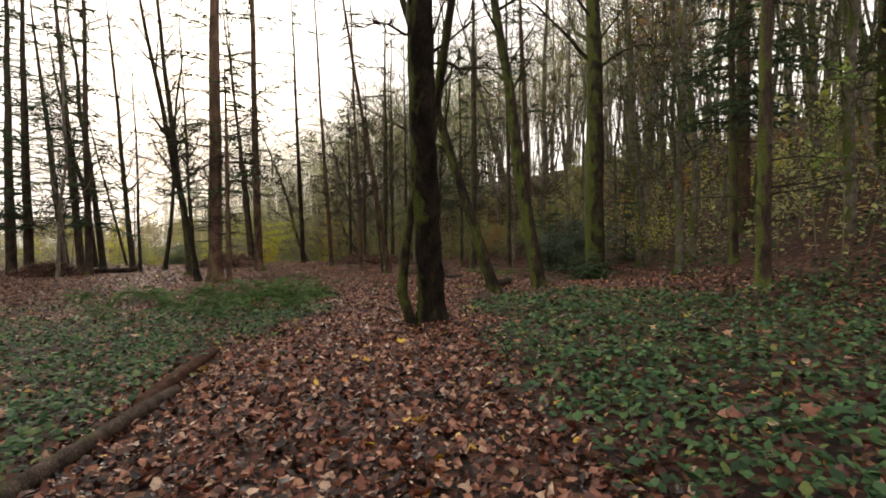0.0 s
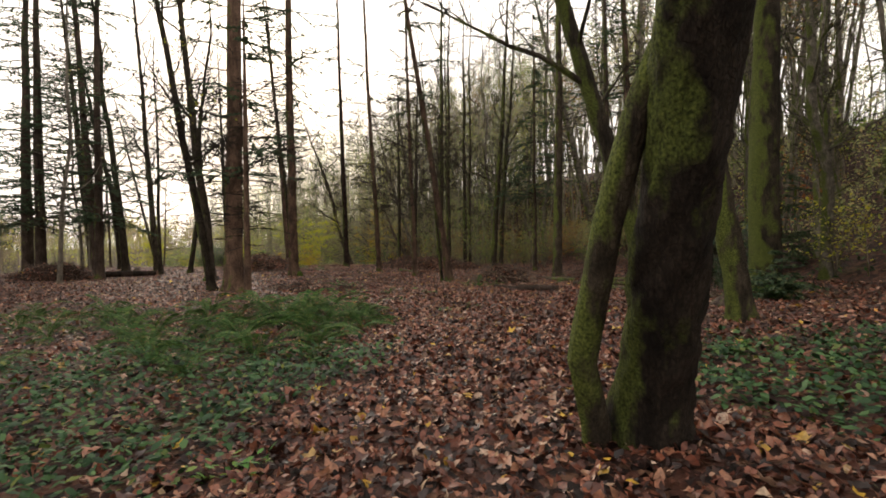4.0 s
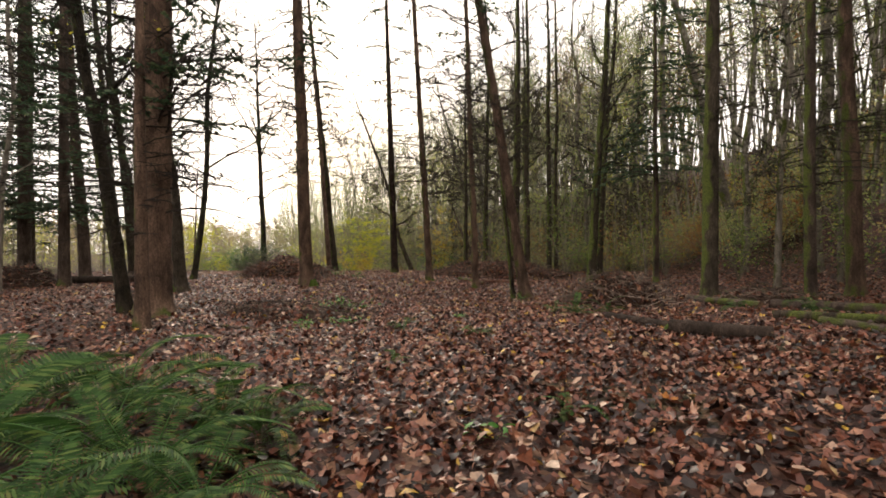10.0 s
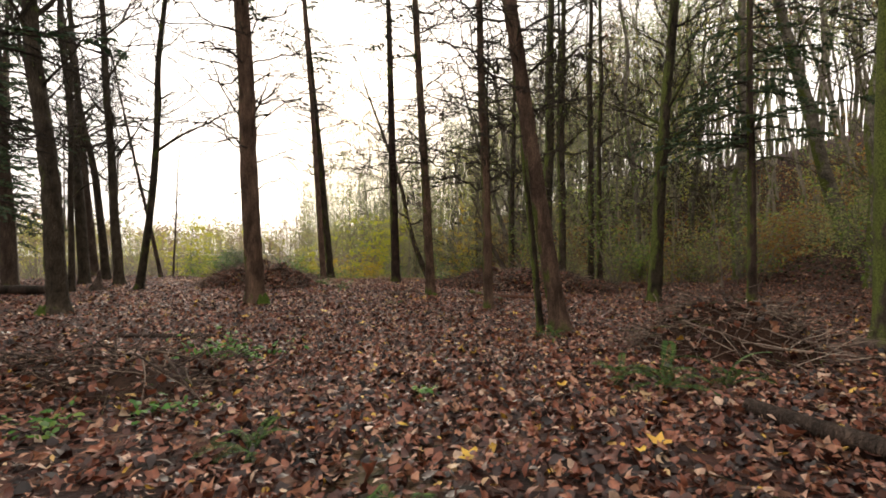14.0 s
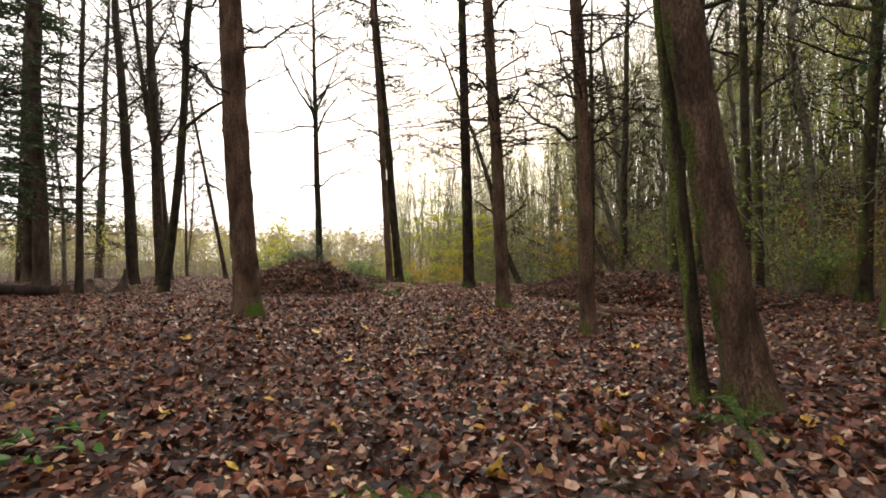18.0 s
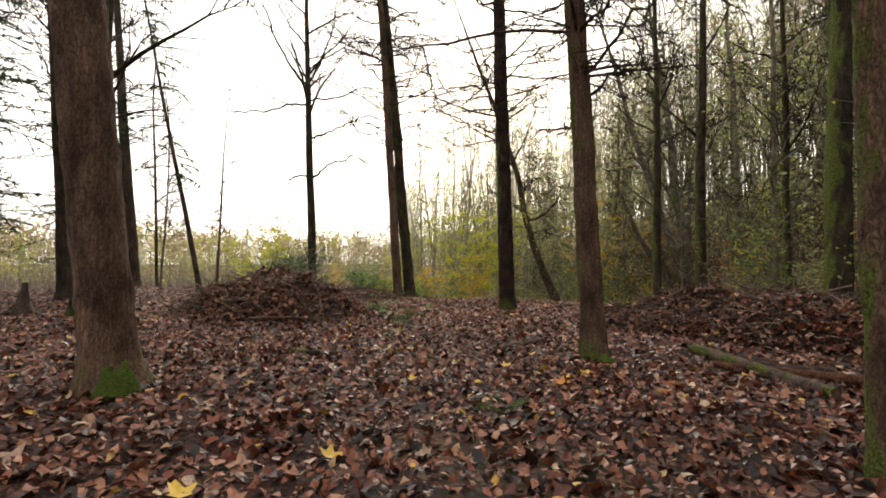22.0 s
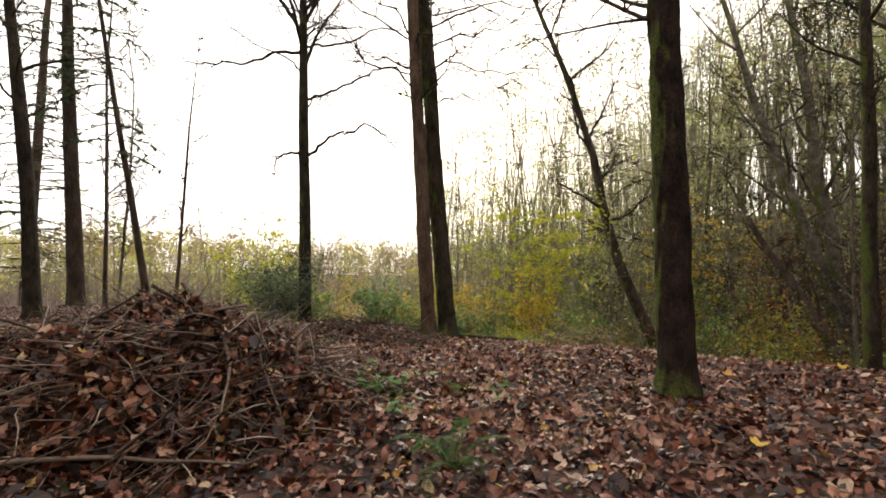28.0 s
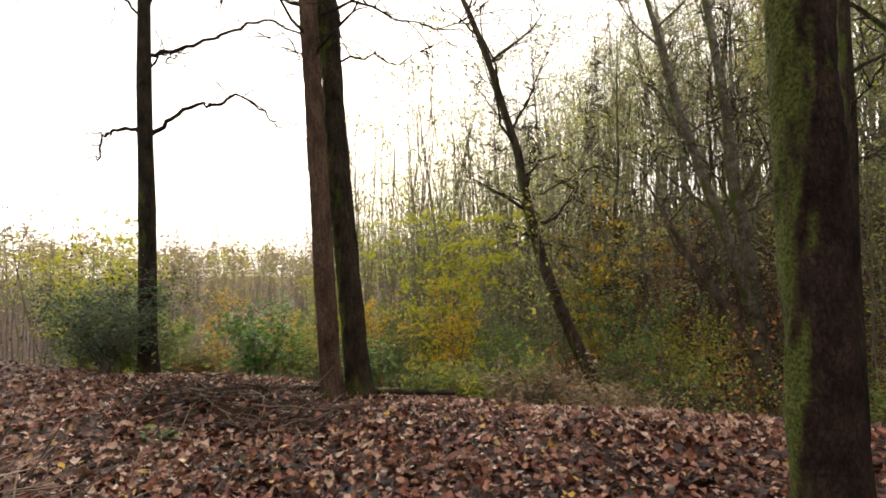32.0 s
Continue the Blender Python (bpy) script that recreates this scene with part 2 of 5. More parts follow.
_l.new(ramp(_n, _l, _w.outputs[0], ((0.3, (0.018, 0.03, 0.006)), (0.7, (0.08, 0.11, 0.02)))), _b.inputs["Base Color"])
bump(_n, _l, _w.outputs[0], _b, 1.0, 0.02)

STALK = leafy("dry_stalks", ((0.0, (0.06, 0.04, 0.032)), (0.6, (0.17, 0.125, 0.1)), (0.92, (0.33, 0.26, 0.215)), (1.0, (0.46, 0.38, 0.32))), 0.8, 0.2, 0, 0.6)
SOIL = leafy("dark_brush_soil", ((0.0, (0.025, 0.014, 0.01)), (1.0, (0.05, 0.026, 0.018))), 0.95, 0.1, 0, 0.9)
GROUND, _n, _l, _b = mat("leaf_littered_soil", 0.75, 0.2)
_tc = _n.new("ShaderNodeTexCoord")
_v = _n.new("ShaderNodeTexVoronoi")
_v.inputs["Scale"].default_value = 9.0
_l.new(_tc.outputs["Object"], _v.inputs[0])
_sep = _n.new("ShaderNodeSeparateColor")
_l.new(_v.outputs["Color"], _sep.inputs[0])
_c = ramp(_n, _l, _sep.outputs[0], ((0.0, (0.007, 0.004, 0.003)), (0.4, (0.028, 0.011, 0.008)), (0.75, (0.07, 0.027, 0.017)), (0.95, (0.13, 0.068, 0.042))))
_f = noise_tex(_n, _l, 22, 5)
_g = noise_tex(_n, _l, 0.35, 4)
_c = blend(_n, _l, 0.6, _c, ramp(_n, _l, _f.outputs[0], ((0.3, (0.3, 0.3, 0.3)), (0.7, (1.2, 1.2, 1.2)))), "MULTIPLY")
_gr = ramp(_n, _l, _f.outputs[0], ((0.3, (0.02, 0.03, 0.01)), (0.7, (0.075, 0.085, 0.03))))
_c = blend(_n, _l, ramp(_n, _l, _g.outputs[0], ((0.6, (0, 0, 0)), (0.74, (0.6, 0.6, 0.6)))), _c, _gr)
_l.new(_c, _b.inputs["Base Color"])
bump(_n, _l, blend(_n, _l, 0.5, _v.outputs["Distance"], _f.outputs[0]), _b, 0.8, 0.05)


# ---- mesh helpers ----
rng = np.random.default_rng(7)


def vnoise(x, y, seed=0.0):
    """Smooth value noise from 0 to 1."""
    x, y = np.asarray(x, float), np.asarray(y, float)
    i, j = np.floor(x), np.floor(y)
    u, v = x - i, y - j
    u, v = u * u * (3 - 2 * u), v * v * (3 - 2 * v)

    def h(a, b):
        s = np.sin(a * 127.1 + b * 311.7 + seed * 74.7) * 43758.5453
        return s - np.floor(s)
    return (h(i, j) * (1 - u) + h(i + 1, j) * u) * (1 - v) + (h(i, j + 1) * (1 - u) + h(i + 1, j + 1) * u) * v


def smooth(t):
    t = np.clip(t, 0, 1)
    return t * t * (3 - 2 * t)


def ground_z(x, y):
    """The lie of the land: a level terrace, a bank down to a thicket in the north, a wooded hillside in the east."""
    x, y = np.asarray(x, float), np.asarray(y, float)
    z = -0.05 + 0.06 * np.clip(x + 1, -3, 6) * (1 - smooth((y - 14) / 8)) - 0.28 * np.exp(-((x + 6) / 6) ** 2 - ((y - 30) / 8) ** 2)
    crest = 43.6 + 1.2 * smooth((x + 16) / 8) - 1.0 * smooth((-20 - x) / 6)
    fall = 2.6 * smooth((y - crest) / 9.0) + 1.2 * smooth((y - 52) / 14) * smooth((x + 40) / 20)
    west = 1.6 * smooth((-34 - x) / 14)
    foot = 6.5 - 0.62 * np.maximum(y - 36, 0) - 9 * smooth((y - 63) / 16) + 0.25 * np.maximum(8 - y, 0)
    d = np.maximum(x - foot, 0)
    hill = 0.62 * (np.sqrt(d * d + 16) - 4)
    hill = 26 * (1 - np.exp(-hill / 26))
    far = np.exp(-((x + 30) ** 2 + (y - 30) ** 2) / 4e5)
    z = z - np.maximum(fall, west) + hill * far
    z = z + 0.1 * (vnoise(x * 0.35, y * 0.35, 1) - 0.5) + 0.07 * (vnoise(x * 1.3, y * 1.3, 2) - 0.5)
    return z + 0.9 * (vnoise(x * 0.09, y * 0.09, 3) - 0.5) * smooth((np.abs(y - 22) + np.maximum(-x - 25, 0) * 0.3 - 24) / 12)


def gz(x, y):
    return float(ground_z(x, y))


def mesh_np(name, verts, faces, materials, slots=None, shade=False):
    """A mesh from arrays: faces all with the same number of corners."""
    verts, faces = np.asarray(verts, np.float32), np.asarray(faces, np.int32)
    me = bpy.data.meshes.new(name)
    k = faces.shape[1]
    me.vertices.add(len(verts))
    me.vertices.foreach_set("co", verts.ravel())
    me.loops.add(faces.size)
    me.loops.foreach_set("vertex_index", faces.ravel())
    me.polygons.add(len(faces))
    me.polygons.foreach_set("loop_start", np.arange(0, faces.size, k, dtype=np.int32))
    for m in materials:
        me.materials.append(m)
    if slots is not None:
        me.polygons.foreach_set("material_index", np.asarray(slots, np.int32))
    if shade:
        me.polygons.foreach_set("use_smooth", np.ones(len(faces), bool))
    me.update(calc_edges=True)
    me.validate()
    return me


class Build:
    """Collects quads and triangles (as quads' corners) for one mesh."""

    def __init__(self):
        self.v, self.f, self.n = [], [], 0

    def add(self, v, f):
        self.v.append(np.asarray(v, float))
        self.f.append(np.asarray(f, int) + self.n)
        self.n += len(v)

    def tube(self, pts, radii, sides=6, rough=0.0, seed=0.0, cap=True, relief=0.0):
        pts, radii = np.asarray(pts, float), np.asarray(radii, float)
        d = np.gradient(pts, axis=0)
        d /= np.linalg.norm(d, axis=1)[:, None] + 1e-9
        ref = np.array((0, 0, 1.0)) if abs(d[0][2]) < 0.8 else np.array((1.0, 0, 0))
        a = np.cross(d, ref)
        a /= np.linalg.norm(a, axis=1)[:, None] + 1e-9
        b = np.cross(d, a)
        ang = np.arange(sides) * 2 * np.pi / sides
        r = radii[:, None] * np.ones(sides)
        if rough:
            run = np.arange(len(pts))[:, None] * 0.6
            r = r * (1 + rough * (vnoise(np.cos(ang) * 2.2 + run * 0.35 + seed, np.sin(ang) * 2.2 + run * 0.2, seed) - 0.5) * 2
                     + rough * 0.7 * (vnoise(ang * 5 + seed, run * 2.1, seed + 3) - 0.5))
        if relief:
            s = np.concatenate([[0], np.cumsum(np.linalg.norm(np.diff(pts, axis=0), axis=1))])[:, None]
            plate = np.abs(vnoise(np.cos(ang) * 5 + s * 2.1, np.sin(ang) * 5 + s * 2.6, seed) * 2 - 1) + 0.6 * vnoise(np.cos(ang) * 11 + s * 6.1, np.sin(ang) * 11 - s * 7.3, seed + 1)
            r = r + relief * (np.minimum(plate, 1.0) - 0.7)
        ring = pts[:, None, :] + r[..., None] * (np.cos(ang)[None, :, None] * a[:, None, :] + np.sin(ang)[None, :, None] * b[:, None, :])
        n, k = len(pts), np.arange(sides)
        i = (np.arange(n - 1) * sides)[:, None]
        f = np.stack([i + k, i + (k + 1) % sides, i + sides + (k + 1) % sides, i + sides + k], -1).reshape(-1, 4)
        self.add(ring.reshape(-1, 3), f)
        if cap:
            for row in (0, n - 1):
                c = ring[row].mean(0)
                self.add(np.vstack([ring[row], c]), [(q, (q + 1) % sides, sides, sides) for q in range(sides)])

    def mesh(self, name, material, shade=True):
        v, f = np.vstack(self.v), np.vstack(self.f)
        if f.shape[1] == 4:
            same = f[:, 2] == f[:, 3]
            if same.any():
                q = f[~same]
                f = np.vstack([f[same][:, :3], q[:, [0, 1, 2]], q[:, [0, 2, 3]]])
        return mesh_np(name, v, f, [material], shade=shade)


def part(name, me, parent, label="", kind=""):
    ob = new(name, me)
    ob.parent = parent
    return tagged(ob, label, kind=kind)


def thing(name, x, y, z, label, category, group="", kind=""):
    ob = new(name)
    ob.location = (x, y, z)
    return tagged(ob, label, category, group, kind)


def scatter(tv, tf, pos, yaw, pitch, roll, size):
    """Copies of a small template at many poses, as two arrays."""
    tv, tf, n = np.asarray(tv, float), np.asarray(tf, int), len(pos)
    cy, sy, cp, sp, cr, sr = np.cos(yaw), np.sin(yaw), np.cos(pitch), np.sin(pitch), np.cos(roll), np.sin(roll)
    rot = np.empty((n, 3, 3))
    rot[:, 0] = np.stack([cy * cp, cy * sp * sr - sy * cr, cy * sp * cr + sy * sr], -1)
    rot[:, 1] = np.stack([sy * cp, sy * sp * sr + cy * cr, sy * sp * cr - cy * sr], -1)
    rot[:, 2] = np.stack([-sp, cp * sr, cp * cr], -1)
    v = np.einsum("nij,kj->nki", rot, tv) * np.asarray(size)[:, None, None] + np.asarray(pos)[:, None, :]
    f = tf[None] + (np.arange(n) * len(tv))[:, None, None]
    return v.reshape(-1, 3), f.reshape(-1, tf.shape[1])


def lobed(n_lobes=5, depth=0.45, curl=0.18):
    """A lobed leaf, a fan of triangles one unit across, curling at its tips."""
    pts = [(-0.5, 0)]
    k = n_lobes * 2 - 1
    for i in range(k):
        a = math.pi * (0.92 - 1.84 * i / (k - 1))
        r = (0.5 if i % 2 == 0 else 0.5 * (1 - depth)) * (1.1 if i == k // 2 else 1.0)
        pts.append((r * math.cos(a), r * math.sin(a)))
    v = [(-0.08, 0, 0.0)] + [(x, y, curl * (x * x + y * y) * 2.2 * (1 if i % 2 else 0.6)) for i, (x, y) in enumerate(pts)]
    m = len(pts)
    return v, [(0, 1 + (i + 1) % m, 1 + i) for i in range(m)]


OVAL = ([(-0.5, 0, 0), (-0.1, 0.24, 0.05), (0.3, 0.17, 0.04), (0.55, 0, -0.05), (0.3, -0.17, 0.04), (-0.1, -0.24, 0.05)],
        [(0, 5, 1), (1, 5, 4), (1, 4, 2), (2, 4, 3)])
KITE = ([(-0.5, 0, 0), (0.05, 0.26, 0.06), (0.5, 0, -0.04), (0.05, -0.26, 0.06)], [(0, 3, 1), (1, 3, 2)])
MAPLE, IVY_LEAF = lobed(5, 0.46, 0.36), lobed(3, 0.3, -0.15)


def ragged(n, sd):
    """A torn, curled leaf of no clear outline."""
    r = np.random.default_rng(sd)
    a = np.sort(r.random(n) * 0.6 + np.arange(n)) * 2 * np.pi / n
    rad = 0.28 + 0.26 * r.random(n)
    v = [(0, 0, 0)] + [(1.15 * rad[i] * math.cos(a[i]), 0.85 * rad[i] * math.sin(a[i]), 0.5 * rad[i] ** 2 + r.normal(0, 0.05)) for i in range(n)]
    return v, [(0, 1 + i, 1 + (i + 1) % n) for i in range(n)]


def crumple(shape, amount, sd):
    """The same leaf, dried and bent."""
    r = np.random.default_rng(sd)
    v = np.array(shape[0], float)
    bend = r.normal(0, 0.5)
    v[:, 2] += r.normal(0, amount, len(v)) + bend * v[:, 1] ** 2 + r.normal(0, 0.6) * np.abs(v[:, 0]) ** 2
    v[:, :2] *= 1 + r.normal(0, 0.12, (len(v), 2))
    return v, shape[1]

# ---- the ground: one sheet to the horizon ----
def axis(lo, hi, step, out):
    a = list(np.arange(lo, hi + 1e-6, step))
    s, up, dn = step, [a[-1]], [a[0]]
    while up[-1] < out:
        s *= 1.22
        up.append(up[-1] + s)
        dn.append(dn[-1] - s)
    return np.array(dn[:0:-1] + a + up[1:])


gx, gy = axis(-34, 14, 0.28, 1600), axis(-3, 60, 0.28, 1600)
GX, GY = np.meshgrid(gx, gy)
nx, ny = len(gx), len(gy)
gi = (np.arange(ny - 1)[:, None] * nx + np.arange(nx - 1)[None, :]).ravel()
ground = tagged(new("ground", mesh_np("ground", np.stack([GX, GY, ground_z(GX, GY)], -1).reshape(-1, 3), np.stack([gi, gi + 1, gi + nx + 1, gi + nx], -1), [GROUND], shade=True)),
                "forest floor of dark soil under fallen brown leaves", "ground", kind="structure")


# ---- trees ----
def trunk_line(height, lean, bow, wob, seed, n, near=False):
    h = np.concatenate([np.array([-0.25, 0.0, 0.12, 0.3]), np.linspace(0.6, height, n)])
    if near:
        h = np.concatenate([np.array([-0.25]), np.arange(0, 6.5, 0.06), np.linspace(6.6, height, n // 2)])
    k = np.clip(h / 6, 0, 1)
    x = lean[0] * h + bow[0] * np.sin(np.pi * np.clip(h / 9, 0, 1)) + wob * k * (vnoise(h * 0.33, seed, 4) - 0.5) * 2
    y = lean[1] * h + bow[1] * np.sin(np.pi * np.clip(h / 9, 0, 1)) + wob * k * (vnoise(h * 0.33, seed + 9, 5) - 0.5) * 2
    return np.stack([x, y, h], -1), h


def branch_line(start, dirn, length, n, droop, kink, r):
    p, d, out = np.array(start, float), np.array(dirn, float), []
    d /= np.linalg.norm(d)
    for _ in range(n + 1):
        out.append(p.copy())
        d = d + r.normal(0, kink, 3) + np.array((0, 0, droop))
        d /= np.linalg.norm(d)
        p = p + d * length / n
    return np.array(out), d


def trunk_radius(h, dia, height, flare):
    base = dia / 2 * np.clip(1 - h / (height * 1.03), 0.02, 1) ** 0.75
    return base * (1 + flare * np.exp(-np.maximum(h, 0) / 0.22))


def grow_limbs(line, h, rad, height, r, first, count, steep, length, limb_mat, twig_rate=1.0, leaves=None, leaf_size=0.09, leaf_rate=0.0, leaf_shape=KITE):
    """Broadleaf limbs: each limb one mesh, the twigs joined, leaves joined."""
    limbs, twigs, lp = [], Build(), []
    for i in range(count):
        hh = first + (height - first) * ((i + r.random()) / count) ** 1.25 * 0.96
        s = np.array([np.interp(hh, h, line[:, k]) for k in range(3)])
        tr = np.interp(hh, h, rad)
        az = i * 2.4 + r.random() * 1.2
        up = steep * (0.7 + 0.6 * r.random())
        ln = length * (0.45 + 0.75 * r.random()) * (1 - 0.55 * (hh - first) / (height - first + 0.1))
        pts, d = branch_line(s, (math.cos(az), math.sin(az), up), ln, 7, 0.03, 0.16, r)
        b = Build()
        r0 = min(tr * 0.55, 0.012 + ln * 0.014)
        b.tube(pts, np.linspace(r0, 0.006, len(pts)), 5, cap=False)
        for j in range(2, 8):
            if r.random() > twig_rate:
                continue
            for _ in range(2):
                q, _d = branch_line(pts[j - 1] + (pts[min(j, 7)] - pts[j - 1]) * r.random(), np.array((r.normal(), r.normal(), 0.5 * r.normal() + 0.45)) + (pts[min(j, 7)] - pts[j - 1]) * 1.6,
                                    ln * 0.42 * (0.5 + r.random() * 0.7), 3, 0.02, 0.24, r)
                twigs.tube(q, np.linspace(max(0.014, r0 * 0.3), 0.008, 4), 3, cap=False)
                for m in (1, 2, 3, 3):
                    w, _d = branch_line(q[m], r.normal(0, 1, 3) + (0, 0, 0.3), ln * 0.17 * (0.5 + r.random()), 1, 0, 0.2, r)
                    twigs.tube(w, (0.009, 0.005), 3, cap=False)
                    if r.random() < leaf_rate:
                        lp.extend(w)
        limbs.append(b.mesh("limb", limb_mat))
    lm = None
    if leaves is not None and lp:
        lp = np.array(lp) + r.normal(0, 0.06, (len(lp), 3))
        n = len(lp)
        v, f = scatter(*leaf_shape, lp, r.random(n) * 6.3, r.normal(0, 0.6, n), r.normal(0, 0.6, n), leaf_size * (0.6 + 0.8 * r.random(n)))
        lm = mesh_np("leaves", v, f, [leaves])
    return limbs, twigs.mesh("twig_spray", BARK_TWIG) if twigs.n else None, lm


def broadleaf(x, y, dia, lean=(0, 0), height=19, bow=(0, 0), first=5.0, limbs=9, length=4.0, bark_mat=None, wob=0.12, flare=0.5, label="", name="alder_tree", seed=1,
              leaves=None, leaf_rate=0.0, leaf_size=0.09, twig_rate=0.8, steep=0.9, group="broadleaf trees of the wood", near=False):
    r = np.random.default_rng(seed)
    t = thing(name, x, y, gz(x, y), label or "slim mossy broadleaf tree with bare branches", "tree", group)
    line, h = trunk_line(height, lean, bow, wob, seed * 1.7, int(height * 2.2), near)
    rad = trunk_radius(h, dia, height, flare)
    b = Build()
    b.tube(line, rad, 36 if near else 14, 0.09, seed * 3.1, relief=0.022 if near else 0.0)
    part("trunk", b.mesh("trunk", bark_mat or BARK_MOSS), t)
    lm, tw, lv = grow_limbs(line, h, rad, height, r, first * 0.78, limbs if limbs > 10 else limbs * 2, steep, length, bark_mat or BARK_MOSS, twig_rate, leaves, leaf_size, leaf_rate)
    for m in lm:
        part("limb", m, t)
    if tw:
        part("twig_spray", tw, t, kind="stuff")
    if lv:
        part("foliage", lv, t, kind="stuff")
    return t


def needle_spray(p, d, r, out, length, dens):
    """Short flat needles set along a twig."""
    n = max(2, int(length * dens))
    k = np.sort(r.random(n))
    out.append(np.concatenate([p + np.outer(k, d * length), np.full((n, 1), math.atan2(d[1], d[0]))], 1))


def conifer(x, y, dia, lean=(0, 0), height=25, first=2.5, whorls=26, reach=2.6, green=0.5, green_from=5.0, bark_mat=None, flare=0.45, label="", name="fir_tree", seed=1, droop=-0.05,
            group="fir trees of the wood", bow=(0, 0), joined=False, near=False):
    r = np.random.default_rng(seed)
    t = thing(name, x, y, gz(x, y), label or "tall fir tree with reddish brown scaly bark and dead lower branches", "tree", group)
    line, h = trunk_line(height, lean, bow, 0.05, seed * 1.3, int(height * 2.2), near)
    rad = trunk_radius(h, dia, height, flare)
    b = Build()
    b.tube(line, rad, 40 if near else 16, 0.07, seed * 2.3, relief=0.024 if near else 0.0)
    part("trunk", b.mesh("trunk", bark_mat or BARK_FIR), t)
    rest, sp = Build(), []
    for i in range(whorls):
        hh = first + (height - first) * (i / whorls) ** 1.6 * 0.97
        for _ in range(r.integers(2, 5)):
            h2 = hh + r.normal(0, 0.25)
            s = np.array([np.interp(h2, h, line[:, k]) for k in range(3)])
            az = r.random() * 6.28
            alive = h2 > green_from and r.random() < green + 0.25 * h2 / height
            ln = reach * (0.35 + 0.8 * r.random()) * (1 - 0.75 * max(0, h2 - height * 0.45) / (height * 0.55))
            if not alive:
                ln *= 0.8
            pts, d = branch_line(s, (math.cos(az), math.sin(az), 0.12), ln, 6, droop, 0.09, r)
            bb = Build()
            bb.tube(pts, np.linspace(0.01 + 0.007 * ln, 0.004, 7), 4, cap=False)
            for j in range(1, 7):
                for side in (-1, 1):
                    if r.random() < 0.25:
                        continue
                    dd = pts[j] - pts[j - 1]
                    sd = np.array((-dd[1], dd[0], 0)) * side + dd * 0.9 + (0, 0, -0.12 * np.linalg.norm(dd))
                    tl = ln * (0.32 - 0.03 * j) * (0.6 + 0.8 * r.random())
                    q, qd = branch_line(pts[j], sd, tl, 2, -0.06, 0.1, r)
                    bb.tube(q, (0.01, 0.008, 0.004), 3, cap=False)
                    if alive:
                        needle_spray(q[0], (q[1] - q[0]) / (np.linalg.norm(q[1] - q[0]) + 1e-6), r, sp, tl * 0.5, 30)
                        needle_spray(q[1], (q[2] - q[1]) / (np.linalg.norm(q[2] - q[1]) + 1e-6), r, sp, tl * 0.55, 30)
            if alive:
                for j in range(2, 7):
                    needle_spray(pts[j - 1], (pts[j] - pts[j - 1]) / (np.linalg.norm(pts[j] - pts[j - 1]) + 1e-6), r, sp, ln / 6, 30)
            if joined:
                rest.v += bb.v
                rest.f += [f + rest.n for f in bb.f]
                rest.n += bb.n
            else:
                part("branch" if alive else "dead_branch", bb.mesh("branch", BARK_TWIG), t)
    if rest.n:
        part("bough_spray", rest.mesh("bough_spray", BARK_TWIG), t, kind="stuff")
    if sp:
        q = np.vstack(sp)
        n = len(q)
        v, f = scatter(*KITE, q[:, :3] + r.normal(0, 0.015, (n, 3)), q[:, 3] + r.choice((-0.7, 0.7), n) + r.normal(0, 0.3, n), r.normal(0.1, 0.35, n), r.normal(0, 0.5, n), 0.085 + 0.085 * r.random(n))
        part("needles", mesh_np("needles", v, f, [NEEDLE]), t, kind="stuff")
    return t


# the mossy maple beside the path, with a bent second stem
mt = broadleaf(0.06, 9.85, 0.55, (0.0, -0.42), 20, (0.0, 0.0), 6.0, 8, 4.0, BARK_MAPLE_BACKLIT, 0.1, 0.7,
               "thick mossy maple trunk with a bent second stem from its foot", "maple_tree", 11, None, 0, 0.1, 0.8, 0.9, "maples by the path", True)
st = Build()
hs = np.linspace(-0.1, 6.4, 26)
st.tube(np.stack([-0.42 + np.interp(hs, (0, 0.7, 1.7, 2.6, 3.4, 5.0, 6.5), (0, -0.16, -0.03, 0.17, 0.5, 0.8, 1.1)), -0.2 - 0.3 * hs, hs], -1), 0.118 - 0.009 * np.maximum(hs, 0), 12, 0.16, 4.0)
part("bent_stem", st.mesh("bent_stem", BARK_MOSS_HEAVY), mt, "crooked stem thick with green moss")

broadleaf(1.75, 14.85, 0.36, (-0.3, -0.03), 15, (0, 0), 5.0, 7, 3.5, BARK_MOSS_HEAVY, 0.08, 0.45, "leaning maple trunk wrapped in dark green moss", "maple_tree", 12, group="maples by the path", near=True)
m13 = broadleaf(3.2, 15.15, 0.44, (-0.14, -0.02), 18, (-0.1, 0), 7.5, 8, 4.0, BARK_MOSS_HEAVY, 0.15, 0.4, "leaning mossy maple with a broken stub", "maple_tree", 13, group="maples by the path", near=True)
broadleaf(6.62, 21.38, 0.88, (0.0, 0), 26, (0, 0), 11, 10, 5.5, BARK_MOSS_HEAVY, 0.1, 0.3, "big straight maple trunk green with moss", "maple_tree", 14, LEAF_LIME, 0.12, 0.12, group="maples by the path")

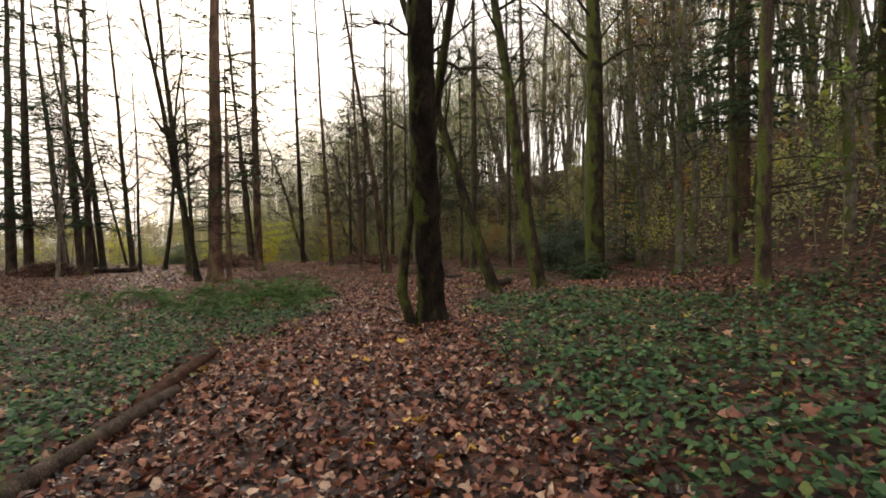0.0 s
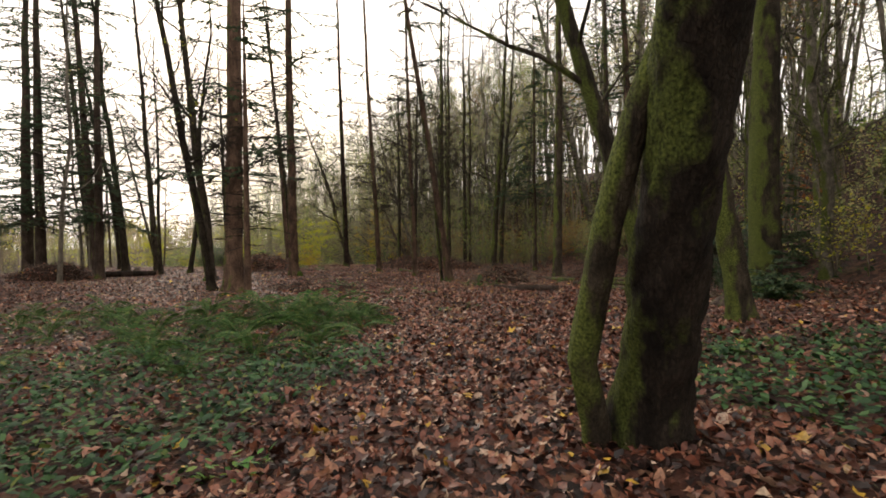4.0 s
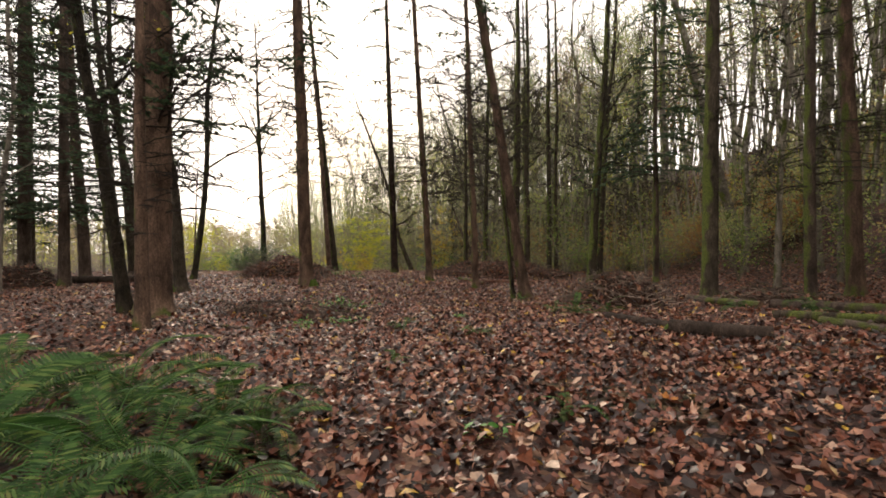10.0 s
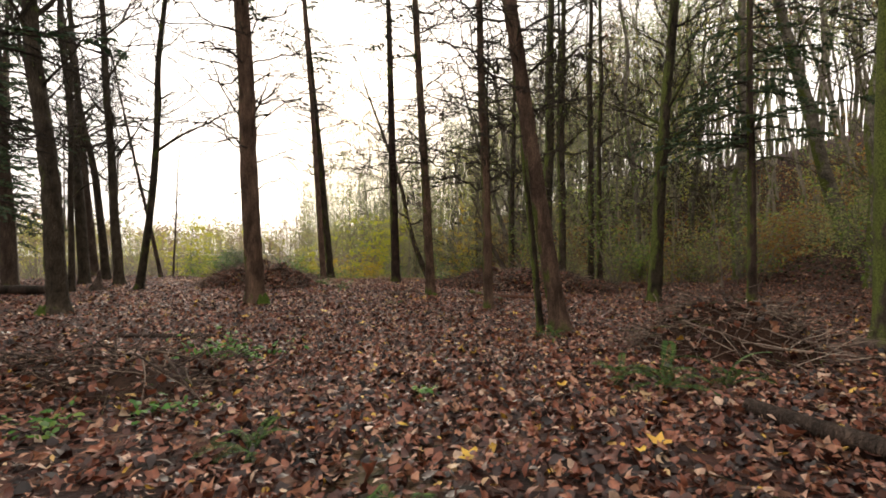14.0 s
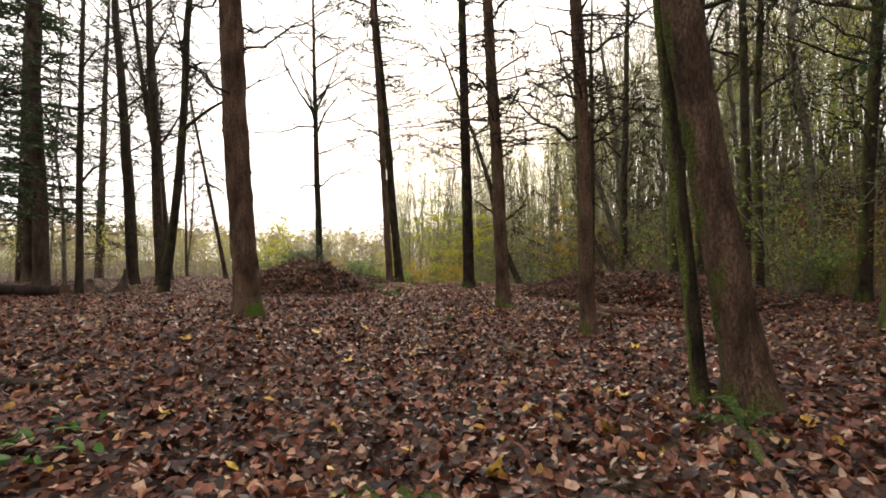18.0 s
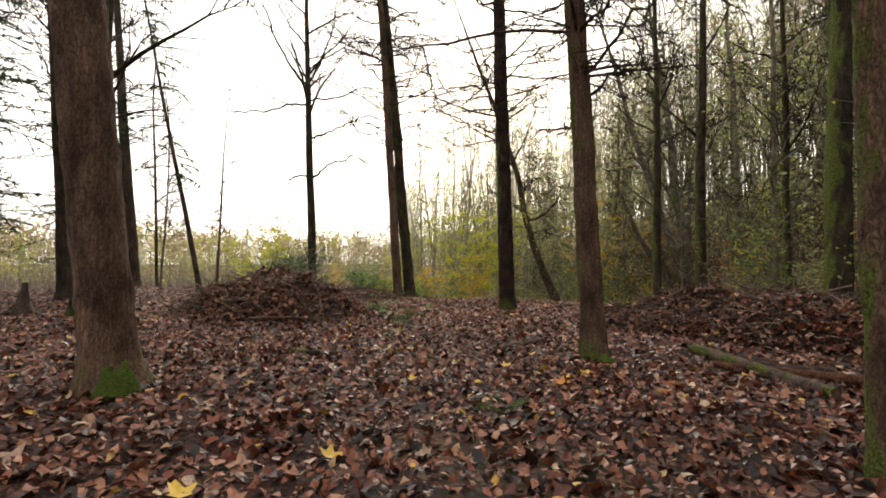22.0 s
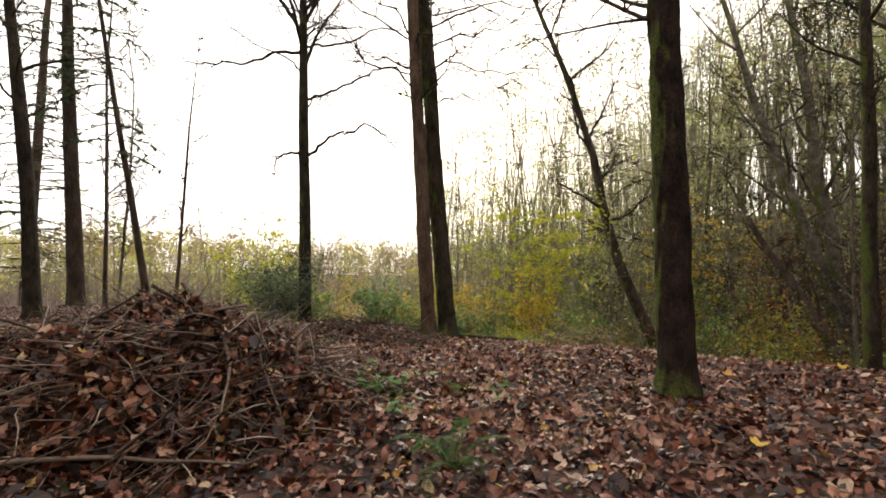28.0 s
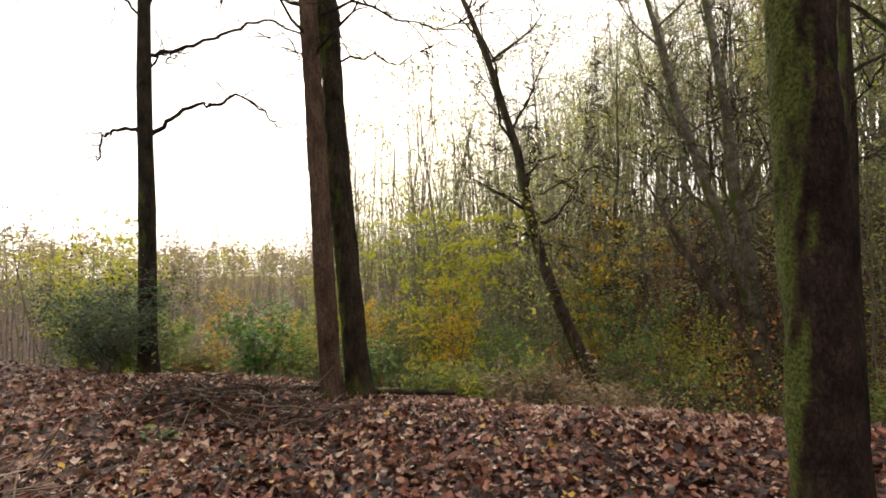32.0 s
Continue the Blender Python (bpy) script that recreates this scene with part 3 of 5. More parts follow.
# firs and broadleaf trees, as the walk passes them
l1 = conifer(-11.44, 23.4, 0.7, (0.02, 0.0), 28, 2.4, 34, 3.6, 0.4, 4.0, BARK_FIR, 0.5, "thick old fir with furrowed reddish brown bark", seed=21, near=True)
l1b = broadleaf(-12.35, 23.45, 0.32, (-0.165, -0.03), 19, (0, 0), 6.0, 8, 3.5, BARK_MOSS, 0.1, 0.4, "leaning dark mossy trunk beside a thick fir", seed=22, leaves=LEAF_LIME, leaf_rate=0.3, leaf_size=0.1, near=True)
l3 = broadleaf(-15.25, 28.05, 0.44, (-0.085, -0.03), 21, (0, 0), 6.5, 9, 4.2, BARK_MOSS, 0.1, 0.55, "mossy trunk leaning slightly at the clearing's edge", seed=23, leaves=LEAF_GREEN, leaf_rate=0.15, near=True)
conifer(-9.93, 21.7, 0.26, (0, 0), 11, 2.0, 16, 1.6, 0.3, 3.0, BARK_FIR, 0.3, "thin reddish young fir beside the thick fir", seed=24)
l2 = conifer(-12.72, 31.8, 0.52, (0.038, -0.105), 27, 6.5, 24, 3.0, 0.4, 9.0, BARK_FIR, 0.6, "straight fir with reddish bark and a moss-covered foot", seed=25, near=True)
tw1 = conifer(-18.45, 43.75, 0.33, (-0.06, -0.03), 26, 9.0, 20, 2.6, 0.3, 12.0, BARK_FIR, 0.35, "brown straight trunk at the edge of the bank", seed=26, near=True)
tw2 = conifer(-18.32, 44.3, 0.42, (-0.085, -0.04), 26, 9.0, 18, 2.6, 0.3, 12.0, BARK_MOSS_HEAVY, 0.35, "mossy straight trunk close behind a brown one", seed=27, near=True)
l4 = conifer(-12.8, 41.3, 0.42, (-0.019, -0.012), 24, 5.2, 20, 2.6, 0.12, 9.0, BARK_FIR_BACKLIT, 0.45, "dark fir trunk with a mossy foot and bare dead branches", seed=28, near=True)
l5 = conifer(-9.02, 36.3, 0.33, (-0.04, -0.025), 23, 4.0, 22, 2.2, 0.12, 9.0, BARK_FIR, 0.4, "slim fir with reddish plated bark and a mossy foot", seed=29, near=True)
l6 = conifer(-6.27, 33.9, 0.27, (-0.022, -0.013), 21, 4.0, 20, 2.2, 0.12, 8.0, BARK_FIR, 0.35, "slim brown fir with short dead branch stubs", seed=30, near=True)
broadleaf(-4.25, 30.55, 0.15, (-0.08, -0.04), 13, (0, 0), 5.0, 6, 2.2, BARK_MOSS_HEAVY, 0.08, 0.3, "thin dark mossy trunk beside a leaning fir", seed=31)
l7 = conifer(-3.85, 30.5, 0.36, (-0.14, -0.075), 21, 5.0, 20, 2.4, 0.15, 9.0, BARK_FIR, 0.75, "leaning fir with flaking brown bark and flared roots", seed=32, near=True)
broadleaf(-4.05, 43.0, 0.3, (0.0, 0.0), 22, (0, 0), 8, 7, 3.0, BARK_MOSS, 0.1, 0.3, seed=33, leaves=LEAF_FAR, leaf_rate=0.18, leaf_size=0.1)
broadleaf(-3.7, 43.4, 0.26, (0.01, 0.0), 22, (0, 0), 8, 7, 3.0, BARK_MOSS, 0.1, 0.3, seed=34, leaves=LEAF_FAR, leaf_rate=0.18, leaf_size=0.1)
broadleaf(-5.45, 44.4, 0.24, (-0.01, 0.0), 20, (0, 0), 8, 6, 3.0, BARK_MOSS, 0.1, 0.3, seed=35, leaves=LEAF_FAR, leaf_rate=0.18, leaf_size=0.1)
b36 = broadleaf(-1.36, 42.6, 0.36, (0.068, 0.035), 21, (0, 0), 7, 9, 3.6, BARK_MOSS, 0.15, 0.35, "crooked mossy alder leaning gently", seed=36, leaves=LEAF_FAR, leaf_rate=0.18, leaf_size=0.1)
ln1 = broadleaf(-15.45, 55.3, 0.46, (-0.3, -0.2), 19, (-0.5, -0.28), 8, 8, 4.0, BARK_MOSS, 0.15, 0.4, "long leaning mossy trunk beyond the bank", seed=37)
conifer(1.5, 30.45, 0.46, (0.015, 0.004), 24, 5.0, 22, 2.6, 0.2, 8.0, BARK_MOSS, 0.4, "dark trunk with bright moss at its foot and dry creepers", seed=38)
conifer(3.65, 29.4, 0.3, (0.0, 0), 21, 3.0, 22, 2.4, 0.3, 6.0, BARK_FIR_DARK, 0.3, seed=39)
conifer(5.15, 30.6, 0.42, (-0.03, -0.01), 24, 4.5, 22, 2.6, 0.3, 7.0, BARK_FIR, 0.35, seed=40)
broadleaf(6.22, 45.84, 0.6, (-0.26, -0.09), 22, (0, 0), 9, 9, 4.5, BARK_GREY, 0.15, 0.4, "big grey leaning trunk at the foot of the hill", seed=41)
broadleaf(-1.8, 36.6, 0.38, (0.065, 0.035), 20, (0, 0), 6, 8, 3.2, BARK_MOSS_HEAVY, 0.12, 0.4, "mossy broadleaf trunk at the foot of the hill", seed=131, leaves=LEAF_FAR, leaf_rate=0.15, leaf_size=0.1, near=True)
broadleaf(-5.85, 41.8, 0.48, (0.02, 0.01), 22, (0, 0), 7, 9, 3.4, BARK_MOSS_HEAVY, 0.08, 0.35, "stout mossy trunk behind a brush pile", seed=132, leaves=LEAF_FAR, leaf_rate=0.15, leaf_size=0.1, near=True)
broadleaf(-5.2, 42.0, 0.36, (0.01, 0.0), 21, (0, 0), 7, 8, 3.2, BARK_MOSS, 0.08, 0.3, "mossy trunk behind a brush pile", seed=133, leaves=LEAF_FAR, leaf_rate=0.15, leaf_size=0.1)
broadleaf(-6.5, 47.2, 0.22, (0.0, 0.0), 18, (0, 0), 6, 7, 2.8, BARK_MOSS, 0.08, 0.3, "thin dark trunk behind a brush pile", seed=134, twig_rate=0.6)
broadleaf(-20.9, 31.95, 0.22, (-0.01, 0.0), 15, (0, 0), 4, 7, 2.0, BARK_MOSS, 0.1, 0.4, "thin dark broadleaf trunk at the wood's edge", seed=135, twig_rate=0.6)
ft = broadleaf(-24.4, 44.95, 0.42, (-0.025, -0.02), 19, (0, 0), 10.5, 9, 4.2, BARK_MOSS_HEAVY, 0.1, 0.35, "bare tree with a forked crown and angular branches", seed=42, twig_rate=0.8)


def add_limb(tree, lean, h, az, up, length, r0, sd, droop=0.0, bark_mat=BARK_TWIG, kink=0.2, twigs=12):
    """One more limb, with its twigs, on a tree already grown. az: degrees from east."""
    r = np.random.default_rng(sd)
    b = Build()
    base, q = np.array((math.cos(radians(az)), math.sin(radians(az)), up)), [np.array((lean[0] * h, lean[1] * h, h))]
    for i in range(9):
        d = base / np.linalg.norm(base) + r.normal(0, 1, 3) * (kink, kink, kink * 1.3) + np.array((0, 0, droop * i))
        q.append(q[-1] + d / np.linalg.norm(d) * length / 9)
    q = np.array(q)
    b.tube(q, np.linspace(r0, 0.007, 10), 6, 0.12, sd, cap=False)
    for i in range(twigs):
        j = int(r.integers(2, 10))
        out = q[j] - q[j - 1]
        e, _d = branch_line(q[j], out / np.linalg.norm(out) * 0.7 + np.array((r.normal(), r.normal(), r.normal() * 0.7)), length * 0.33 * (0.35 + r.random()), 5, -0.03, 0.2, r)
        b.tube(e, np.linspace(min(0.017, r0 * 0.5), 0.006, 6), 4, cap=False)
        for m in (2, 3, 4):
            g, _d = branch_line(e[m], (e[m] - e[m - 1]) * 3 + r.normal(0, 0.8, 3), length * 0.13 * (0.5 + r.random()), 3, -0.03, 0.2, r)
            b.tube(g, (0.008, 0.007, 0.006, 0.004), 3, cap=False)
    part("limb", b.mesh("limb", bark_mat), tree)


def bent_limb(tree, lean, h, bends, r0, sd, az=36, twigs=9):
    """A limb that follows bends (metres out towards az, metres up), with thin hanging twigs."""
    r = np.random.default_rng(sd)
    ax = np.array((math.cos(radians(az)), math.sin(radians(az)), 0))
    base = np.array((lean[0] * h, lean[1] * h, h))
    way = np.array([base] + [base + ax * o + np.array((-ax[1], ax[0], 0)) * r.normal(0, 0.12) + (0, 0, u) for o, u in bends])
    k = np.linspace(0, len(way) - 1, 4 * len(way))
    q = np.stack([np.interp(k, np.arange(len(way)), way[:, c]) for c in range(3)], -1) + r.normal(0, 0.025, (len(k), 3))
    b = Build()
    b.tube(q, np.linspace(r0, 0.018, len(q)), 6, 0.12, sd, cap=False)
    for _ in range(twigs):
        j = int(r.integers(len(q) // 3, len(q)))
        out = np.sign((q[j] - base) @ ax) * ax
        e, _d = branch_line(q[j], out * 0.8 + r.normal(0, 0.7, 3), 0.5 + 0.9 * r.random(), 6, -0.04, 0.22, r)
        b.tube(e, np.linspace(min(0.014, r0 * 0.5), 0.005, 7), 4, cap=False)
        for m in (2, 4):
            g, _d = branch_line(e[m], (e[m] - e[m - 1]) * 3 + r.normal(0, 0.5, 3), 0.35, 3, -0.05, 0.2, r)
            b.tube(g, (0.007, 0.006, 0.005, 0.004), 3, cap=False)
    part("limb", b.mesh("limb", BARK_TWIG), tree)


FORK = (-0.025, -0.02)
for h, bends, r0 in ((5.55, ((-0.35, 0.12), (-0.75, 0.1), (-1.0, 0.0), (-0.98, -0.65)), 0.05), (5.5, ((0.5, 0.35), (1.1, 0.8), (1.5, 0.85), (1.9, 1.2), (2.6, 0.7), (3.0, 0.4)), 0.055),
                     (7.4, ((0.8, 0.3), (1.7, 0.7), (2.6, 1.1), (3.4, 0.85), (4.0, 0.7)), 0.05), (9.0, ((-0.9, -0.1), (-2.0, -0.3), (-3.2, -0.45), (-4.0, -0.3)), 0.055),
                     (9.2, ((0.8, 0.05), (1.6, 0.25), (2.4, 0.6), (3.2, 0.55)), 0.05), (7.0, ((0.25, 0.5), (0.5, 0.6), (0.45, 0.2)), 0.03), (9.6, ((-0.7, 1.0), (-1.5, 2.3), (-2.0, 3.8), (-2.6, 5.2)), 0.08),
                     (9.9, ((0.6, 1.2), (1.1, 2.6), (1.3, 4.2)), 0.07), (10.6, ((0.9, 0.6), (2.0, 1.3), (3.2, 1.5)), 0.045), (8.3, ((-0.6, 0.5), (-1.5, 0.9), (-2.4, 1.5)), 0.035)):
    bent_limb(ft, FORK, h, bends, r0, int(h * 37))
broadleaf(-28.87, 43.0, 0.13, (0.035, 0.03), 10, (0, 0), 3.0, 6, 1.4, BARK_DEAD, 0.08, 0.2, "dead pole-thin stem with a few twigs", seed=43, twig_rate=0.15)
broadleaf(-20.7, 34.35, 0.32, (0.07, 0.044), 20, (0.25, 0), 7, 8, 3.6, BARK_MOSS_HEAVY, 0.15, 0.45, "curved mossy trunk at the wood's edge", seed=44)
b45 = broadleaf(-24.3, 36.2, 0.42, (-0.055, -0.03), 21, (0, 0), 7, 9, 3.6, BARK_MOSS, 0.15, 0.4, seed=45)
conifer(-25.5, 32.6, 0.52, (-0.05, -0.03), 25, 3.5, 34, 3.0, 0.85, 5.0, BARK_FIR_DARK, 0.35, seed=46)
broadleaf(-29.65, 39.37, 0.44, (-0.12, -0.08), 20, (0.3, 0), 7, 8, 3.6, BARK_MOSS, 0.15, 0.4, "curved mossy tree on the bank", seed=47)
conifer(-34.2, 41.8, 0.6, (-0.065, -0.05), 25, 4.5, 22, 3.0, 0.35, 7.0, BARK_FIR_DARK, 0.35, "thick dark fir trunk on the bank", seed=48)
conifer(-28.9, 42.2, 0.24, (-0.16, -0.12), 17, 4.0, 20, 2.0, 0.55, 5.0, BARK_FIR_DARK, 0.3, "slender leaning fir with hanging needles", seed=49, droop=-0.14)
broadleaf(-33.15, 42.4, 0.17, (-0.03, -0.02), 16, (0, 0), 5, 6, 2.0, BARK_DEAD, 0.1, 0.2, seed=50, twig_rate=0.4)
b51 = broadleaf(-10.48, 49.2, 0.34, (0.003, 0.0), 18, (0, 0), 8.5, 6, 4.0, BARK_MOSS, 0.08, 0.35, "slim mossy tree forking above the bank", seed=51, leaves=LEAF_FAR, leaf_rate=0.18, leaf_size=0.1)
broadleaf(-9.03, 49.35, 0.42, (0.015, 0.01), 20, (0, 0), 8, 7, 3.5, BARK_MOSS, 0.1, 0.3, "dark straight trunk with a mossy foot below the bank", seed=52, leaves=LEAF_FAR, leaf_rate=0.18, leaf_size=0.1)
broadleaf(-8.3, 61.5, 0.62, (-0.02, 0.0), 22, (0.2, 0), 9, 7, 4.0, BARK_GREY, 0.1, 0.3, "stout grey-green alder trunk in the hollow", seed=136, leaves=LEAF_FAR, leaf_rate=0.15, leaf_size=0.1)
broadleaf(-10.2, 59.5, 0.62, (-0.11, -0.05), 22, (0, 0), 9, 8, 4.5, BARK_GREY, 0.12, 0.4, "pale smooth alder trunk below the bank", seed=53)
broadleaf(-10.2, 59.0, 0.5, (-0.24, -0.1), 21, (0.3, 0), 9, 8, 4.5, BARK_GREY, 0.12, 0.35, "pale leaning alder trunk behind another", seed=54)
broadleaf(-9.9, 56.8, 0.5, (-0.5, 0.28), 9.0, (0, 0), 3.5, 9, 2.6, BARK_DEAD, 0.2, 0.3, "dead leaning snag with twisted bare branches", "dead_tree", 55, twig_rate=0.6)
for tree, h, az, up, ln, dr in ((l4, 6.2, 30, 0.2, 3.0, -0.02), (l4, 5.2, 214, 0.25, 4.2, -0.015), (l4, 4.5, 214, 0.5, 2.0, 0.0), (l4, 4.7, 200, 0.45, 1.8, 0.0), (l4, 4.9, 40, 0.7, 2.4, 0.0),
                               (l5, 4.6, 210, 0.15, 3.4, -0.02), (l5, 5.6, 30, 0.3, 2.2, 0.0), (l5, 3.2, 215, 0.1, 0.6, 0.0), (l5, 4.0, 30, 0.3, 1.4, -0.05)):
    add_limb(tree, (-0.03, -0.018), h, az, up, ln, 0.028, int(h * 7 + az + ln * 10), dr, BARK_DEAD, 0.12, 8)
conifer(-28.5, 31.8, 0.6, (0.0, 0), 25, 3.0, 40, 3.4, 0.85, 3.0, BARK_FIR_DARK, 0.3, seed=57)
conifer(-22.44, 29.31, 0.44, (0.006, 0), 24, 3.0, 40, 3.4, 0.85, 3.0, BARK_FIR_DARK, 0.3, seed=58)
broadleaf(-26.6, 36.2, 0.5, (-0.1, -0.02), 22, (0, 0), 7, 8, 3.6, BARK_MOSS, 0.12, 0.3, seed=59)
conifer(-32.2, 34.4, 0.7, (0.009, 0), 26, 3.0, 40, 3.4, 0.85, 3.0, BARK_FIR_DARK, 0.3, seed=60)
conifer(-24.5, 20.8, 0.7, (0.07, 0.014), 26, 3.0, 40, 3.4, 0.85, 3.5, BARK_FIR, 0.3, seed=61)
conifer(8.02, 11.62, 0.34, (0.02, 0), 20, 2.0, 22, 2.4, 0.3, 4.0, BARK_FIR_DARK, 0.3, "slim dark fir among the ivy", seed=62)
conifer(12.6, 20.6, 0.62, (0.01, 0), 26, 4.0, 26, 3.0, 0.45, 6.0, BARK_FIR, 0.3, "brown fir trunk on the hillside", seed=63)

# dense firs at the foot of the hill
for x, y, d, h, sd in ((0.8, 36.6, 0.26, 17, 64), (9.4, 15.4, 0.26, 16, 68)):
    conifer(x, y, d, (0, 0), h, 4.4, 26, 2.8, 0.8, 4.4, BARK_FIR_DARK, 0.3, "dark green fir with drooping needled branches", seed=sd, droop=-0.08)

# fine bare boughs of the nearer trees against the sky
rb = np.random.default_rng(77)
for tree, lean, lo, hi, count, reach in ((tw1, (-0.06, -0.03), 5.0, 12, 11, 3.6), (tw2, (-0.085, -0.04), 5.5, 12, 9, 3.6), (l2, (0.038, -0.105), 4.2, 10, 10, 3.2), (l6, (-0.022, -0.013), 3.2, 10, 15, 2.8), (l5, (-0.04, -0.025), 3.4, 11, 13, 3.0), (l4, (-0.019, -0.012), 5.4, 11, 11, 3.2),
                                         (l7, (-0.14, -0.075), 3.5, 10, 10, 3.0), (ln1, (-0.3, -0.2), 5, 12, 8, 3.0), (l1, (0.02, 0.0), 2.6, 8, 18, 3.9), (l3, (-0.085, -0.03), 3.6, 8, 8, 3.4),
                                         (l1b, (-0.165, -0.03), 3.4, 8, 7, 3.0), (b45, (-0.055, -0.03), 4, 9, 7, 3.4), (b36, (0.068, 0.035), 3.4, 10, 9, 3.4), (b51, (0.003, 0.0), 5, 10, 3, 2.6), (mt, (-0.01, -0.4), 4.6, 7, 3, 2.2)):
    count = round(count * 1.6)
    for i in range(count):
        hh = lo + (hi - lo) * (i + rb.random()) / count
        add_limb(tree, lean, hh, (211 if i % 2 else 31) + rb.normal(0, 45), 0.25 + 0.3 * rb.random(), reach * (0.5 + 0.6 * rb.random()), 0.028, 1000 + int(rb.integers(9000)), -0.02 * rb.random(), BARK_TWIG, 0.28, 11)
add_limb(m13, (-0.14, -0.02), 3.7, 175, 0.9, 0.55, 0.12, 5, 0.0, BARK_MOSS_HEAVY, 0.1, 1)

# young evergreens
for x, y, h, sd in ((5.2, 24.6, 3.6, 71), (6.6, 25.2, 3.0, 72), (6.0, 19.6, 1.3, 73), (9.5, 26.0, 4.5, 74)):
    conifer(x, y, 0.07, (0, 0), h, 0.15, 15, 0.75 + h * 0.22, 0.98, 0.0, BARK_TWIG, 0.2, "young evergreen with dense blue-green sprays", "young_fir", sd, -0.03, "young evergreens", joined=True)

# further trees of the wood, repeats of a few
far_fir = [conifer(-36.0 - 3 * i, 24.0 + 5 * i, 0.42 + 0.08 * i, (0.01 * i, 0), 23 + i, 2.5, 32, 3.0, 0.72, 3.5, BARK_FIR_DARK, 0.3, "dark fir trunk with sparse drooping needles", seed=80 + i, joined=True) for i in range(3)]
# grey bark in place of dark mossy bark, to paint in the distance haze
far_ald = [broadleaf(10.5 + 2 * i, 31.0 + 4 * i, 0.22 + 0.06 * i, (0.02 - 0.03 * i, 0.01), 19 + i, (0.15, 0), 3.0, 18, 3.2, BARK_GREY, 0.25, 0.3,
                     "bare grey-green alder further into the wood, paled for haze", seed=90 + i, leaves=LEAF_FAR, leaf_rate=0.1, leaf_size=0.12) for i in range(4)]


def more(kinds, spots, sd):
    r = np.random.default_rng(sd)
    for x, y in spots:
        src = kinds[int(r.integers(len(kinds)))]
        s = 0.8 + 0.4 * r.random()
        c = copy_thing(src, pose(x, y, gz(x, y), 0, 0, float(r.random() * 360)))
        c.scale = (s, s, s)


more(far_fir, ((-37, 33), (-40, 30), (-29, 22.5), (-42, 37), (-29, 16.5), (-46, 43), (-35, 20)), 1)
# the last five are unseen, added to shade the floor left of the start
more(far_fir, ((17, 19), (20, 34), (-13, 1), (-15, 6), (-18, 10.5), (-11, -4), (-21, 14)), 2)
more(far_ald, ((9, 22.5), (10.5, 25.5), (8.6, 17.5), (11.5, 13.5), (13.5, 17.5), (8, 33), (5.2, 41), (2.2, 46), (7.2, 38.5), (11, 9.5), (9.8, 19.2), (15, 33), (12.2, 28)), 3)
more(far_ald, ((-2.2, 47), (0.6, 50), (-4.5, 54), (-11, 64), (-16, 66)), 4)
# the light sapling bark on these stems also stands in for haze
slim = [broadleaf(-5.6 + 2.1 * i, 49.5 + 1.5 * i, 0.13 + 0.03 * i, (0.03 - 0.04 * i, 0.0), 14 + i, (0.1, 0), 2.4, 22, 2.3, SAPLING_BARK, 0.3, 0.2, "slender bare alder with fine twigs", seed=190 + i, leaves=LEAF_FAR, leaf_rate=0.12, leaf_size=0.1, twig_rate=0.9) for i in range(3)]
more(slim, ((-10.4, 55.2), (-8.6, 58), (-14.4, 61), (-6.2, 57), (-3, 51), (-0.4, 48), (2, 52), (-17.5, 63), (-19.5, 60), (-21, 66), (-12, 68), (-4, 60), (1, 42.6), (-6.8, 46.4), (4.4, 34.2), (7, 36), (-16.5, 70), (-24, 70), (-9, 71), (-2, 66)), 6)
more(slim, ((-22.5, 27), (-28, 34.2), (-35, 43.5), (-37.5, 37), (-31, 38)), 5)


# ---- logs, stumps and brush ----
def log(x0, y0, x1, y1, rad, bark_mat=BARK_DEAD, label="fallen bare log lying on the leaves", name="log", lift=0.0, seed=1, group="fallen logs"):
    n = 12
    k = np.linspace(0, 1, n)
    px, py = x0 + (x1 - x0) * k, y0 + (y1 - y0) * k
    side = np.array((-(y1 - y0), x1 - x0)) / math.hypot(x1 - x0, y1 - y0)
    wave = 0.35 * rad * (vnoise(k * 4, seed, 7) - 0.5) * 2
    ends = np.array([gz(x0, y0), gz(x1, y1)])
    pz = np.maximum(ends[0] + (ends[1] - ends[0]) * k, ground_z(px, py) - rad * 0.2) + rad * 0.72 + lift * k
    pts = np.stack([px + side[0] * wave, py + side[1] * wave, pz], -1)
    o = pts.mean(0)
    t = thing(name, *o, label, "log", group)
    b = Build()
    b.tube(pts - o, rad * (1.05 - 0.18 * k), 14, 0.08, seed * 1.9, cap=False)
    part("bark", b.mesh("bark", bark_mat), t)
    for e, d in ((0, -1), (n - 1, 1)):
        c = Build()
        ax = (pts[-1] - pts[0]) / np.linalg.norm(pts[-1] - pts[0])
        p = pts[e] - o
        c.tube([p - ax * d * 0.03, p - ax * d * 0.004], [rad * 0.97 * (1.05 - 0.18 * k[e])] * 2, 14)
        part("cut_end", c.mesh("cut_end", WOOD_END, False), t)
    return t


